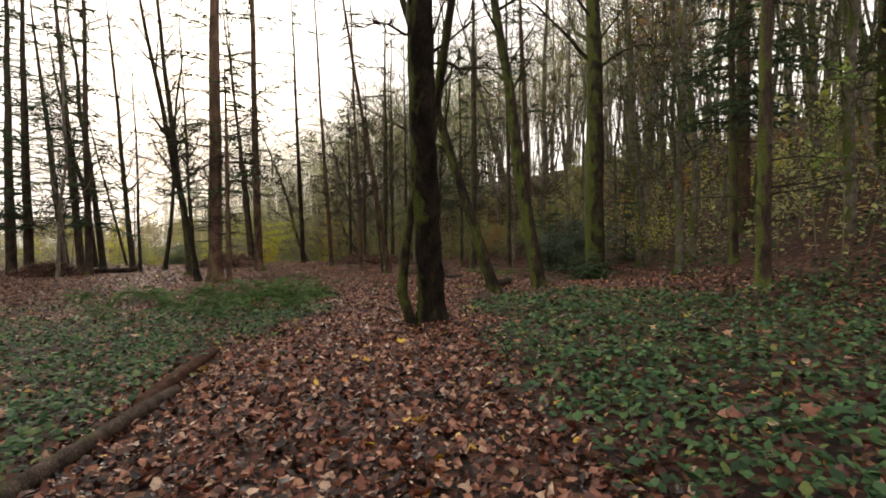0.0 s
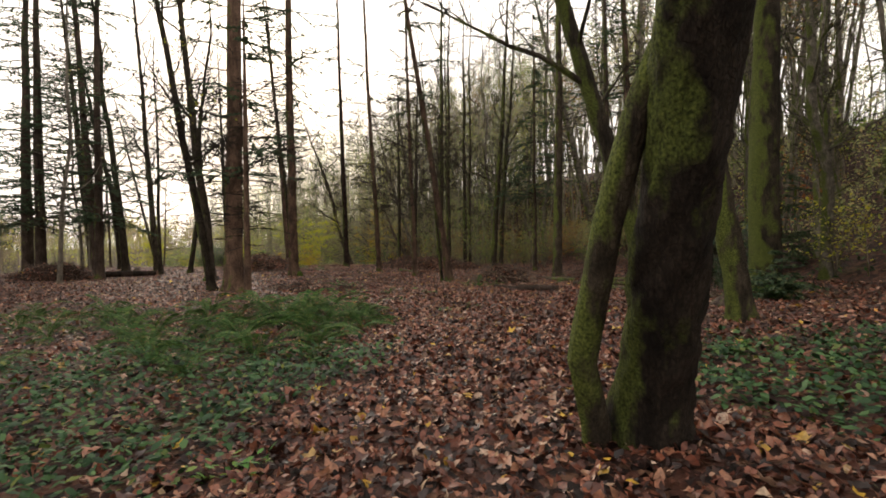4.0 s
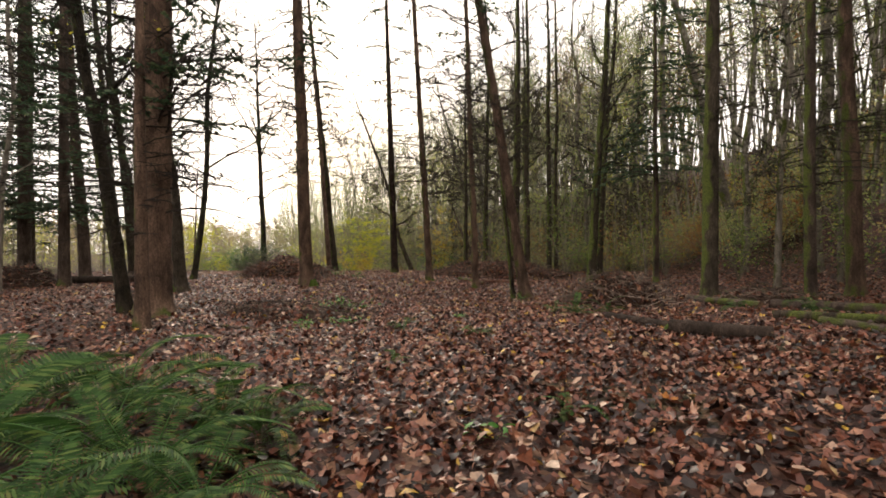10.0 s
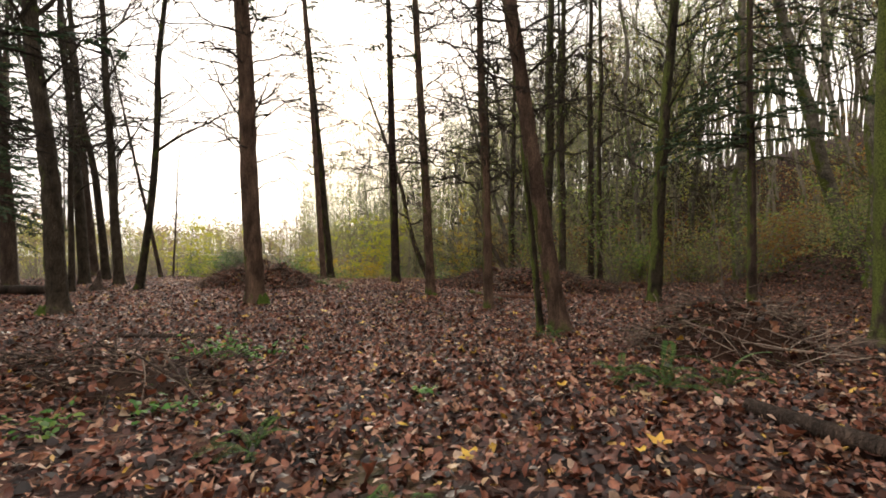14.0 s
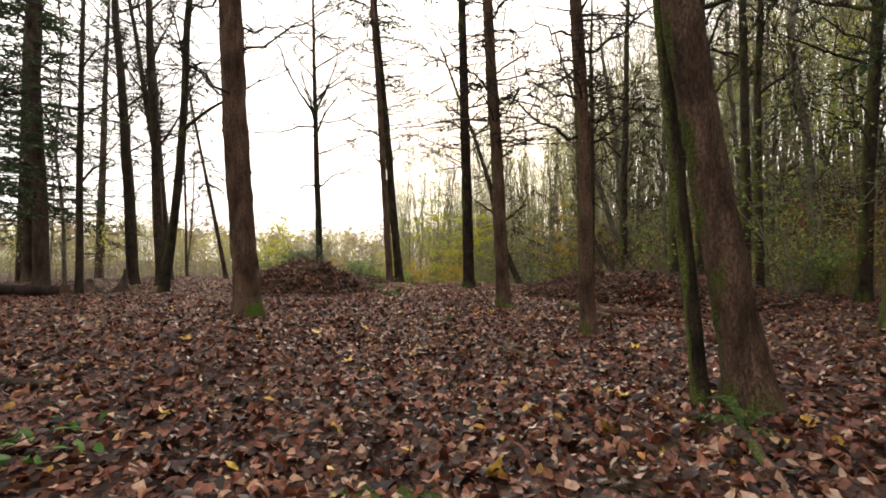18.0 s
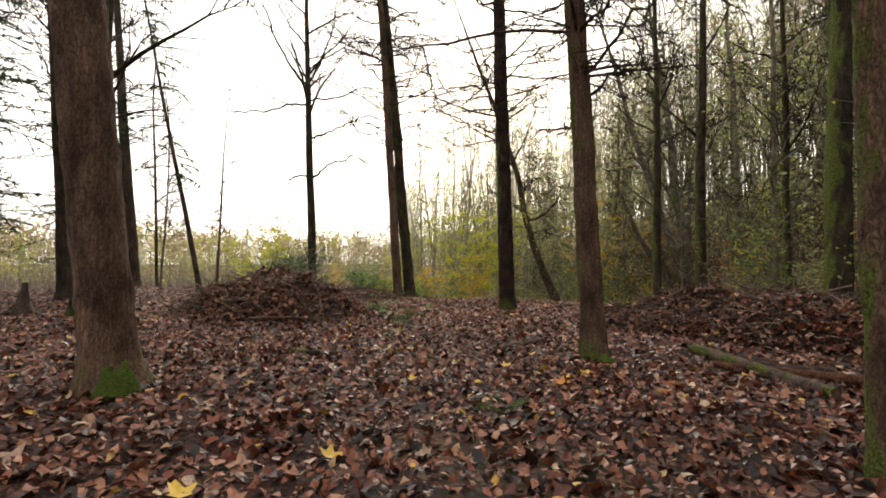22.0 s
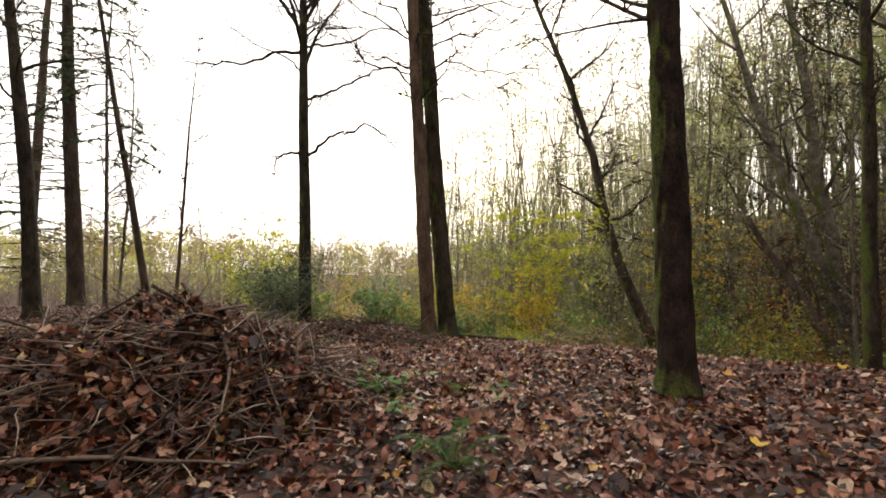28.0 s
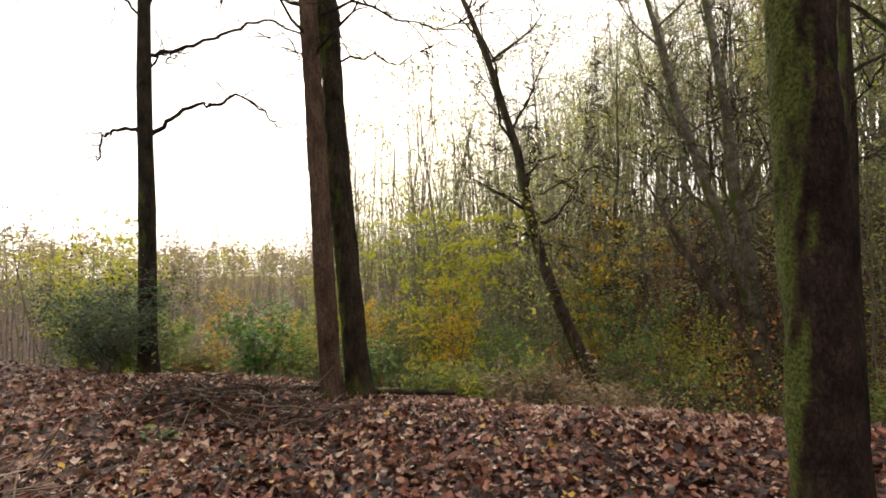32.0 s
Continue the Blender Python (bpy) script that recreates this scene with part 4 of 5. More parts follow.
log(-2.75, 2.6, -2.95, 5.5, 0.085, BARK_DEAD, "long brown rotting log half sunk in ivy", seed=1)
log(-3.02, 4.95, -3.68, 7.95, 0.1, WOOD_RED, "reddish brown sawn log beside the path", seed=2)
log(-1.5, 25.6, -0.2, 23.75, 0.085, LOG_DARK, "dark fallen log with some moss", seed=3)
log(-0.6, 23.25, 0.75, 22.8, 0.14, LOG_DARK, "short thick dark log with a sawn end", seed=4)
log(0.75, 29.6, 2.0, 27.7, 0.1, BARK_DEAD, "dark log at the foot of a mossy trunk", seed=5)
log(1.6, 25.6, 3.6, 25.0, 0.1, BARK_MOSS, "mossy log fallen on the leaves", seed=6)
log(2.2, 27.6, 4.6, 26.3, 0.12, BARK_DEAD, seed=7)
log(2.55, 18.9, 1.8, 16.8, 0.16, LOG_DARK, "sawn brown log lying beside the path", seed=8)
log(2.2, 25.0, 3.2, 22.9, 0.09, BARK_DEAD, "grey fallen log under the evergreens", seed=24)
log(3.4, 22.8, 5.6, 20.6, 0.12, BARK_MOSS, "mossy log under the evergreens", seed=9)
log(-7.6, 36.75, -4.2, 36.9, 0.06, WOOD_RED, "long thin reddish pole on the ground before a brush pile", seed=10)
log(-10.35, 36.0, -10.1, 37.15, 0.06, BARK_DEAD, "short brown log among the leaves", seed=11)
log(-13.1, 34.05, -12.15, 34.5, 0.04, BARK_MOSS_HEAVY, "short stick log covered in bright moss", seed=12)
log(-7.9, 37.5, -6.4, 36.0, 0.085, BARK_DEAD, "grey weathered log by the brush pile", seed=13)
log(-2.2, 29.0, -3.1, 28.0, 0.03, BARK_DEAD, "thin dead branch beside the root mound", seed=25)
log(-7.35, 36.9, -6.3, 37.25, 0.07, BARK_DEAD, "grey weathered log at the edge of a brush pile", seed=26)
log(-4.0, 30.0, -3.7, 29.0, 0.045, BARK_DEAD, "thin dark fallen branch", seed=14)
log(-9.4, 25.0, -7.2, 26.3, 0.03, BARK_DEAD, "long thin pale stick", seed=15)
log(-28.0, 29.6, -20.8, 31.6, 0.19, LOG_DARK, "long dark fallen trunk at the wood's edge", seed=16)
log(-10.6, 22.8, -7.9, 22.5, 0.035, BARK_DEAD, "long thin dead branch on the leaves", seed=17)
log(-9.6, 27.4, -11.4, 26.6, 0.04, BARK_DEAD, "thin dead branch on the leaves", seed=18)
log(-15.9, 38.9, -15.3, 37.2, 0.03, BARK_DEAD, "pale stick beside the brush pile", seed=19)
log(-5.2, 5.0, -4.4, 6.2, 0.02, BARK_DEAD, "thin pale stick lying on ivy", seed=20)
log(-5.8, 4.6, -4.2, 4.9, 0.018, BARK_DEAD, "thin pale stick lying on ivy", seed=21)
log(-20.5, 43.0, -17.0, 45.2, 0.05, BARK_MOSS_HEAVY, "thin mossy pole on the bank", seed=22, lift=0.1)
log(-15.3, 46.0, -11.0, 47.5, 0.07, BARK_MOSS_HEAVY, "mossy pole lying below the bank", seed=23)


def stump(x, y, r0, h, label, sd):
    t = thing("stump", x, y, gz(x, y), label, "stump")
    b = Build()
    hh = np.linspace(-0.1, h, 8)
    b.tube(np.stack([0.1 * hh, 0.05 * hh, hh], -1), r0 * (1 + 0.6 * np.exp(-np.maximum(hh, 0) / 0.15)) * (1 - 0.75 * smooth(hh / h)), 12, 0.3, sd)
    part("wood", b.mesh("wood", BARK_DEAD), t)
    for a in range(4):
        c = Build()
        q, _d = branch_line((0, 0, 0.12), (math.cos(a * 1.6 + sd), math.sin(a * 1.6 + sd), -0.05), r0 * 3.2, 5, -0.05, 0.2, np.random.default_rng(a + int(sd)))
        c.tube(q, np.linspace(r0 * 0.35, r0 * 0.1, 6), 7, 0.2, sd + a)
        part("root", c.mesh("root", BARK_DEAD), t)


stump(1.35, 12.7, 0.2, 0.35, "dark rotten stump with upturned roots", 3.0)
stump(-22.3, 33.8, 0.22, 0.8, "dark pointed rotten stump", 5.0)
stump(-23.4, 33.2, 0.35, 0.45, "low dark rotten stump", 6.0)
stump(3.9, 17.6, 0.2, 0.3, "low dark stump by the leaning maples", 7.0)

STICKS = []
for i in range(6):
    b = Build()
    r = np.random.default_rng(300 + i)
    q, _d = branch_line((-0.5, 0, 0), (1, 0, 0), 1.0, 6, 0.0, 0.1, r)
    b.tube(q, np.linspace(0.012, 0.004, 7), 5)
    w, _d = branch_line(q[3], (0.7, r.normal(), 0.3), 0.35, 3, 0, 0.15, r)
    b.tube(w, np.linspace(0.008, 0.003, 4), 4)
    STICKS.append(b.mesh("stick", BARK_DEAD if i % 3 else STALK))


def brush_pile(x, y, rx, ry, h, sticks, fine, label, sd, name="brush_pile", leaf_rate=260):
    """A heap of soil and leaves under cut branches."""
    r = np.random.default_rng(sd)
    t = thing(name, x, y, gz(x, y), label, "brush pile", "brush piles")
    z0 = gz(x, y)

    def top(u, v):
        d = np.sqrt((u / rx) ** 2 + (v / ry) ** 2)
        lump = 0.7 + 0.45 * vnoise(u * 1.6 + sd, v * 1.6, sd) + 0.28 * (vnoise(u * 5 + sd, v * 5, sd + 1) - 0.5)
        return h * np.maximum(1 - d ** 2.0, 0) * lump + ground_z(x + u, y + v) - z0
    g = np.linspace(-1, 1, 50)
    U, V = np.meshgrid(g * rx * 1.05, g * ry * 1.05)
    inside = (U / rx) ** 2 + (V / ry) ** 2
    Z = top(U, V) - 0.02 - 0.15 * (inside > 0.98)
    k = (np.arange(49)[:, None] * 50 + np.arange(49)[None, :]).ravel()
    part("mound", mesh_np("mound", np.stack([U, V, Z], -1).reshape(-1, 3), np.stack([k, k + 1, k + 51, k + 50], -1), [SOIL], shade=True), t)
    for i in range(sticks):
        a, d = r.random() * 6.28, math.sqrt(r.random())
        u, v = rx * d * math.cos(a), ry * d * math.sin(a)
        s, thick = 0.7 + 1.1 * r.random(), 0.45 + 0.9 * r.random() ** 2
        o = part("stick", STICKS[int(r.integers(6))], t)
        slope = math.degrees(math.atan2(float(top(u * 0.8, v * 0.8)) - float(top(u, v)), 0.2 * math.hypot(u, v) + 0.05)) * 0.7
        az = math.degrees(a) + r.normal(0, 50)
        o.matrix_local = pose(u, v, float(top(u, v)) + 0.03 + 0.1 * r.random(), 0, slope * math.cos(radians(az) - a) + r.normal(0, 9), az) @ Matrix.Diagonal((s, s * thick, s * thick, 1))
    b = Build()
    for i in range(fine):
        a, d = r.random() * 6.28, math.sqrt(r.random())
        u, v = rx * d * math.cos(a), ry * d * math.sin(a)
        q, _d = branch_line((u, v, float(top(u, v)) + 0.02), (r.normal(), r.normal(), 0.25 * r.normal() + 0.12), 0.25 + 0.55 * r.random(), 3, -0.06, 0.15, r)
        b.tube(q, (0.008, 0.007, 0.006, 0.003), 3, cap=False)
    part("brushwood", b.mesh("brushwood", STALK), t, kind="stuff")
    n = int(leaf_rate * rx * ry)
    a, d = r.random(n) * 6.28, np.sqrt(r.random(n))
    u, v = rx * d * np.cos(a), ry * d * np.sin(a)
    vv, ff = scatter(*ragged(7, 710), np.stack([u, v, top(u, v) + 0.01 + 0.08 * r.random(n)], -1), r.random(n) * 6.3, r.normal(0, 0.7, n), r.normal(0, 0.7, n), 0.05 + 0.12 * r.random(n) ** 1.4)
    part("leaves", mesh_np("leaves", vv, ff, [LEAF_BROWN]), t, kind="stuff")
    return t


brush_pile(-17.55, 37.55, 2.6, 2.1, 1.12, 190, 1700, "brush pile of dead branches, bracken and brown leaves", 1, leaf_rate=2000)
brush_pile(-6.6, 40.4, 3.9, 1.7, 0.75, 200, 1400, "long brush pile of dead branches and brown leaves", 2, leaf_rate=1600)
brush_pile(-8.6, 24.6, 1.9, 1.1, 0.14, 60, 120, "low spread of dead twigs and bramble", 3)
brush_pile(-1.1, 28.9, 1.35, 1.0, 0.8, 60, 600, "mound of earth, roots and twigs", 4, "root_mound", 500)
brush_pile(-24.9, 29.1, 2.3, 1.5, 0.85, 90, 300, "dark brush pile among the firs", 5)
brush_pile(-19.5, 42.6, 2.0, 0.9, 0.3, 70, 300, "thin scatter of dead branches on the bank", 6)
brush_pile(2.6, 29.2, 1.6, 0.9, 0.3, 50, 200, "low heap of dead branches by the mossy trunk", 7)
brush_pile(4.2, 21.0, 1.4, 1.0, 0.3, 50, 200, "low heap of dead branches under the evergreens", 8)

# ---- ferns ----
FRONDS = []
for i in range(4):
    b = Build()
    n = 44
    k = np.linspace(0, 1, n)
    arch = 0.55 + 0.12 * i
    line = np.stack([0.85 * k, 0.03 * np.sin(4 * k + i), arch * k - (0.5 + 0.2 * i) * k ** 2.2], -1)
    b.tube(line, np.linspace(0.006, 0.002, n), 4, cap=False)
    sv, sf = b.v, b.f
    pv, pf, c = [], [], b.n
    for j in range(3, n):
        w = 0.125 * math.sin(math.pi * min(1, 0.12 + 0.88 * (1 - k[j]) ** 0.8)) ** 0.7 * (1.0 if k[j] < 0.97 else 0.5)
        for s in (-1, 1):
            p = line[j]
            tip = p + (0.35 * w, s * w, -0.18 * w)
            mid = (p + tip) / 2
            pv += [p, mid + (0.0085, 0, 0.005), tip, mid - (0.0085, 0, -0.005)]
            pf.append((c, c + 1, c + 2, c + 3))
            c += 4
    b.add(np.array(pv), np.array(pf) - b.n)
    FRONDS.append(b.mesh("frond", FERN, False))


def fern(x, y, s, n, label="green sword fern with arching fronds", sd=1):
    r = np.random.default_rng(sd)
    t = thing("fern", x, y, gz(x, y) - 0.01, label, "fern", "ferns on the forest floor")
    for i in range(n):
        o = part("frond", FRONDS[int(r.integers(4))], t)
        o.matrix_local = pose(0, 0, 0.02, r.normal(0, 14), r.normal(-8, 16), 360 * i / n + r.normal(0, 14)) @ Matrix.Diagonal([s * (0.85 + 0.5 * r.random())] * 3 + [1])


spots = [(-5.3, 13.4, 1.0), (-4.5, 14.2, 0.8), (-5.0, 15.9, 1.15), (-5.9, 16.6, 1.15), (-4.7, 17.0, 1.0), (-6.2, 14.6, 1.1), (-6.6, 12.6, 0.9), (-7.2, 15.6, 1.1), (-7.6, 13.8, 1.0),
         (-8.2, 16.6, 1.1), (-8.8, 14.6, 1.0), (-5.0, 18.0, 0.8), (-6.2, 18.2, 0.95), (-7.4, 17.9, 1.0), (-9.6, 16.0, 1.0), (-10.4, 14.6, 0.9), (-11.0, 17.0, 1.0), (-5.6, 12.0, 0.7), (-4.1, 13.0, 0.6),
         (-12.2, 15.6, 0.9), (-9.2, 18.4, 0.9), (-8.9, 12.2, 0.8), (-13.5, 17.4, 0.9), (-5.4, 17.3, 1.1), (-4.9, 14.9, 1.1), (-6.6, 17.2, 1.2),
         (-2.15, 26.3, 0.62), (-2.6, 26.7, 0.5), (-1.5, 26.7, 0.6), (-5.3, 23.3, 0.4), (-3.65, 22.6, 0.45), (-3.9, 29.8, 0.4), (-13.65, 38.0, 0.55), (5.9, 19.4, 0.9), (6.7, 20.2, 0.8),
         (-2.0, 18.9, 0.36), (-4.2, 20.1, 0.3), (-9.0, 33.5, 0.3), (-13.0, 37.3, 0.3), (2.6, 26.4, 0.6), (1.5, 27.6, 0.5), (-4.15, 16.9, 0.85), (-4.45, 17.9, 0.75), (-4.2, 16.0, 0.8)]
for i, (x, y, s) in enumerate(spots):
    fern(x, y, s, 13 if s > 0.6 else 8, "green sword fern with arching fronds" if s > 0.6 else "small fern among fallen leaves", 400 + i)


# ---- green plants ----
def plant(x, y, s, n, material, label, sd, name="bramble_plant"):
    r = np.random.default_rng(sd)
    t = thing(name, x, y, gz(x, y), label, "plant", "low plants")
    lp, b = [], Build()
    for i in range(n):
        a = r.random() * 6.28
        q, _d = branch_line((0, 0, 0), (math.cos(a), math.sin(a), 0.9), s * (0.5 + r.random() * 0.7), 5, -0.18, 0.15, r)
        b.tube(q, np.linspace(0.005, 0.002, 6), 4, cap=False)
        lp += [q[j] + r.normal(0, 0.05, 3) for j in range(2, 6) for _ in range(2)]
    part("stems", b.mesh("stems", BARK_TWIG), t, kind="stuff")
    lp = np.array(lp)
    m = len(lp)
    v, f = scatter(*OVAL, lp, r.random(m) * 6.3, r.normal(0, 0.4, m), r.normal(0, 0.4, m), 0.1 * (0.6 + 0.8 * r.random(m)) * (0.7 + 0.5 * s))
    part("leaves", mesh_np("leaves", v, f, [material]), t, kind="stuff")


for i, (x, y, s, n) in enumerate(((-7.9, 26.4, 0.7, 12), (-8.3, 25.9, 0.7, 12), (-8.0, 26.0, 0.6, 10), (-16.0, 37.0, 0.3, 7), (-16.4, 36.7, 0.28, 7), (-17.0, 36.2, 0.25, 6), (-7.3, 23.0, 0.4, 8), (-15.4, 39.2, 0.55, 14), (-14.9, 38.7, 0.4, 7), (-4.6, 25.2, 0.25, 6), (2.0, 12.6, 0.3, 6), (-3.3, 9.2, 0.35, 6),
                                 (-14.3, 39.9, 0.25, 5), (-6.7, 23.8, 0.4, 8), (0.9, 16.9, 0.3, 6), (-19.2, 41.5, 0.3, 5), (-12.6, 36.3, 0.2, 5), (-2.6, 18.2, 0.2, 4))):
    plant(x, y, s, n, PLANT_GREEN, "small leafy green plant in the leaf litter", 500 + i)


def moss_patch(x, y, rx, ry, h, sd, label="bright green moss cushion on the forest floor"):
    g = np.linspace(-1, 1, 18)
    U, V = np.meshgrid(g, g)
    d = np.sqrt(U ** 2 + V ** 2)
    Z = h * np.maximum(1 - d ** 2, -0.3) * (0.6 + 0.8 * vnoise(U * 4 + sd, V * 4, sd)) + ground_z(x + U * rx, y + V * ry) - gz(x, y)
    k = (np.arange(17)[:, None] * 18 + np.arange(17)[None, :]).ravel()
    ob = new("moss_cushion", mesh_np("moss_cushion", np.stack([U * rx, V * ry, Z], -1).reshape(-1, 3), np.stack([k, k + 1, k + 19, k + 18], -1), [MOSS], shade=True))
    ob.location = (x, y, gz(x, y))
    tagged(ob, label, "moss", "moss cushions")


for i, (x, y, rx, ry, h) in enumerate(((-12.36, 31.7, 0.22, 0.22, 0.34), (-8.78, 36.1, 0.15, 0.14, 0.12), (-12.8, 41.15, 0.17, 0.16, 0.12), (-12.9, 34.4, 0.35, 0.15, 0.06), (-15.0, 39.9, 0.3, 0.2, 0.06), (1.75, 30.78, 0.22, 0.2, 0.15),
                                      (-5.4, 27.5, 0.5, 0.25, 0.04), (-0.5, 23.6, 0.2, 0.12, 0.16), (-15.4, 27.8, 0.22, 0.2, 0.2))):
    moss_patch(x, y, rx, ry, h, 20 + i)


# ---- bushes and saplings ----
def bush(x, y, w, h, material, label, sd, n=900, leaf=0.09, name="vine_maple", group="yellowing bushes"):
    r = np.random.default_rng(sd)
    t = thing(name, x, y, gz(x, y), label, "bush", group)
    lp = []
    for i in range(7):
        a = i * 0.9 + r.random()
        q, _d = branch_line((0, 0, 0), (0.35 * w / h * math.cos(a), 0.35 * w / h * math.sin(a), 1), h * (0.7 + 0.35 * r.random()), 8, 0.0, 0.1, r)
        b = Build()
        b.tube(q, np.linspace(0.025, 0.005, 9), 5, cap=False)
        for j in range(2, 9):
            for _ in range(3):
                e, _d = branch_line(q[j], (r.normal(), r.normal(), 0.25), w * 0.28 * (0.5 + r.random()), 4, -0.02, 0.2, r)
                b.tube(e, np.linspace(0.007, 0.002, 5), 3, cap=False)
                lp.append(e)
        part("stem", b.mesh("stem", SAPLING_BARK), t)
    lp = np.vstack(lp)
    q = lp[r.integers(len(lp), size=n)] + r.normal(0, 0.09, (n, 3))
    v, f = scatter(*OVAL, q, r.random(n) * 6.3, r.normal(0, 0.45, n), r.normal(0, 0.45, n), leaf * (0.6 + 0.8 * r.random(n)))
    part("foliage", mesh_np("foliage", v, f, [material]), t, kind="stuff")


for i, (x, y, w, h, m, l) in enumerate((
        (-20.0, 51.7, 2.4, 4.2, LEAF_GOLD, "vine maple with golden orange leaves"), (-21.0, 54.2, 4.6, 7.4, LEAF_LIME, "vine maple with yellow-green leaves"), (-23.6, 52.5, 2.2, 4.0, LEAF_GOLD, "bush with golden yellow leaves"),
        (-37.2, 52.4, 5.6, 7.6, LEAF_LIME, "broad bush of bright yellow leaves"), (-30.5, 60.0, 5.0, 5.2, LEAF_LIME, "broad bush of bright yellow leaves"), (-24.2, 52.6, 2.4, 2.0, LEAF_RUST, "bush with orange-yellow leaves"), (-13.0, 64.0, 4.0, 5.0, LEAF_LIME, "vine maple with yellow-green leaves"),
        (-8.0, 66.0, 4.0, 4.4, LEAF_RUST, "bush with rusty orange leaves"), (4.0, 47.5, 3.5, 2.6, LEAF_RUST, "bush with rusty orange leaves at the foot of the hill"), (7.4, 43.0, 3.0, 2.6, LEAF_RUST, "bush with rusty orange leaves at the foot of the hill"),
        (-18.2, 70.0, 4.0, 5.4, LEAF_LIME, "vine maple with yellow-green leaves"), (-17.0, 62.4, 3.2, 9.2, LEAF_GOLD, "tall vine maple with orange leaves"), (-14.6, 66.6, 3.4, 9.0, LEAF_RUST, "vine maple with rusty orange leaves"), (-15.2, 56.4, 3.2, 4.4, PLANT_GREEN, "fresh green bush in the hollow"), (-22.4, 46.2, 2.4, 1.9, PLANT_GREEN, "fresh green bush on the bank"), (-27.4, 46.2, 2.8, 2.6, PLANT_GREEN, "fresh green bush on the bank"), (-31.0, 48.2, 3.4, 3.6, LEAF_GREEN, "tall green bush below the bank"), (-33.5, 55.0, 3.6, 5.0, LEAF_GOLD, "bush with golden yellow leaves"), (-24.0, 48.6, 2.4, 2.4, LEAF_GOLD, "bush with orange-yellow leaves"), (3.8, 36.5, 2.6, 3.2, LEAF_GREEN, "thin sapling with green leaves"),
        (9.2, 22.4, 2.6, 3.0, LEAF_LIME, "thin sapling with yellow leaves"), (-22.5, 47.6, 2.8, 2.2, LEAF_GREEN, "green leafy bush below the bank"), (-24.8, 49.8, 3.2, 2.4, LEAF_GREEN, "green leafy bush below the bank"),
        (-26.6, 46.4, 2.6, 2.1, LEAF_GREEN, "green leafy bush below the bank"), (-9.0, 53.6, 3.2, 2.2, LEAF_GREEN, "green leafy bush below the bank"), (-17.6, 49.8, 2.4, 1.7, LEAF_GREEN, "green leafy bush below the bank"))):
    bush(x, y, w, h, m, l, 600 + i, 500 if "thin" in l else 2400 if h > 8 else 5200 if h > 5 else 1700, 0.16 if h > 5 else 0.115)
for i, (x, y, w, h) in enumerate(((-3.0, 40.6, 3.5, 4.6), (1.6, 40.0, 3.5, 4.2), (6.4, 34.0, 3.5, 4.2), (8.8, 29.0, 3.5, 4.5))):
    bush(x, y, w, h, LEAF_GREEN, "tall vine maple with thin green leaves", 660 + i, 800, 0.11, "vine_maple", "green vine maples")
GLADES = ((-20.0, 51.7), (-21.0, 54.2), (-23.6, 52.5), (-17.0, 62.4), (-15.2, 56.4), (-37.2, 52.4), (-33.5, 55.0))


def glade(x, y):
    """1 but for the open strips between the bank and the yellow bushes, where it is 0."""
    keep = np.ones_like(np.asarray(x, float))
    for gx, gy in GLADES:
        dx, dy = gx + 14.5, gy - 42.0
        k = np.clip(((x + 14.5) * dx + (y - 42.0) * dy) / (dx * dx + dy * dy), 0, 1)
        keep = keep * (np.hypot(x + 14.5 - k * dx, y - 42.0 - k * dy) > 0.5 + 0.9 * k)
    return keep


rs = np.random.default_rng(83)
SHRUB = ((LEAF_GREEN, "leafy green shrub below the bank"), (LEAF_GREEN, "pale green shrub below the bank"), (LEAF_LIME, "shrub with bright yellow leaves below the bank"),
         (LEAF_RUST, "shrub with orange-brown leaves below the bank"), (PLANT_GREEN, "fresh green bramble bush below the bank"), (LEAF_FAR, "thin tan-leaved shrub below the bank"))
for i in range(84):
    x, y = -33 + 27 * rs.random(), 46.0 + 15 * rs.random() ** 1.2
    if gz(x, y) > -0.5 or math.hypot(x + 18.4, y - 44) < 1.8 or abs(x + 15.5) + abs(y - 55) < 1.6:
        continue
    m, l = SHRUB[int(rs.choice(6, p=(0.26, 0.2, 0.14, 0.1, 0.2, 0.1)))]
    if x > -14.5 and y < 55:
        continue
    if x > -16.5 and y < 57:
        m, l = LEAF_TAN, "thin tan-leaved shrub below the bank"
    tall = (1.2 + 1.0 * rs.random()) * (1 - 0.33 * gz(x, y)) * (1.0 if glade(x, y) else 0.45)
    bush(x, y, 1.6 + 1.5 * rs.random(), tall, m, l, 900 + i, 900, 0.11, "shrub", "shrubs below the bank")
for i in range(26):
    x, y = -8 + 17 * rs.random(), 43.5 + 9 * rs.random()
    m, l = ((LEAF_GREEN, "thin green shrub where the hill begins"), (LEAF_FAR, "pale tan-green shrub where the hill begins"), (LEAF_RUST, "orange-brown shrub where the hill begins"))[int(rs.choice(3, p=(0.45, 0.4, 0.15)))]
    bush(x, y, 2.0 + 1.5 * rs.random(), 2.0 + 2.2 * rs.random(), m, l, 1000 + i, 600, 0.12, "shrub", "shrubs where the hill begins")
bush(-24.2, 43.9, 3.2, 2.3, NEEDLE, "dense dark green evergreen bush on the bank", 640, 4200, 0.07, "evergreen_bush", "evergreen bushes")
bush(-26.0, 45.0, 2.8, 2.0, IVY, "dense dark green evergreen bush on the bank", 641, 3000, 0.08, "evergreen_bush", "evergreen bushes")
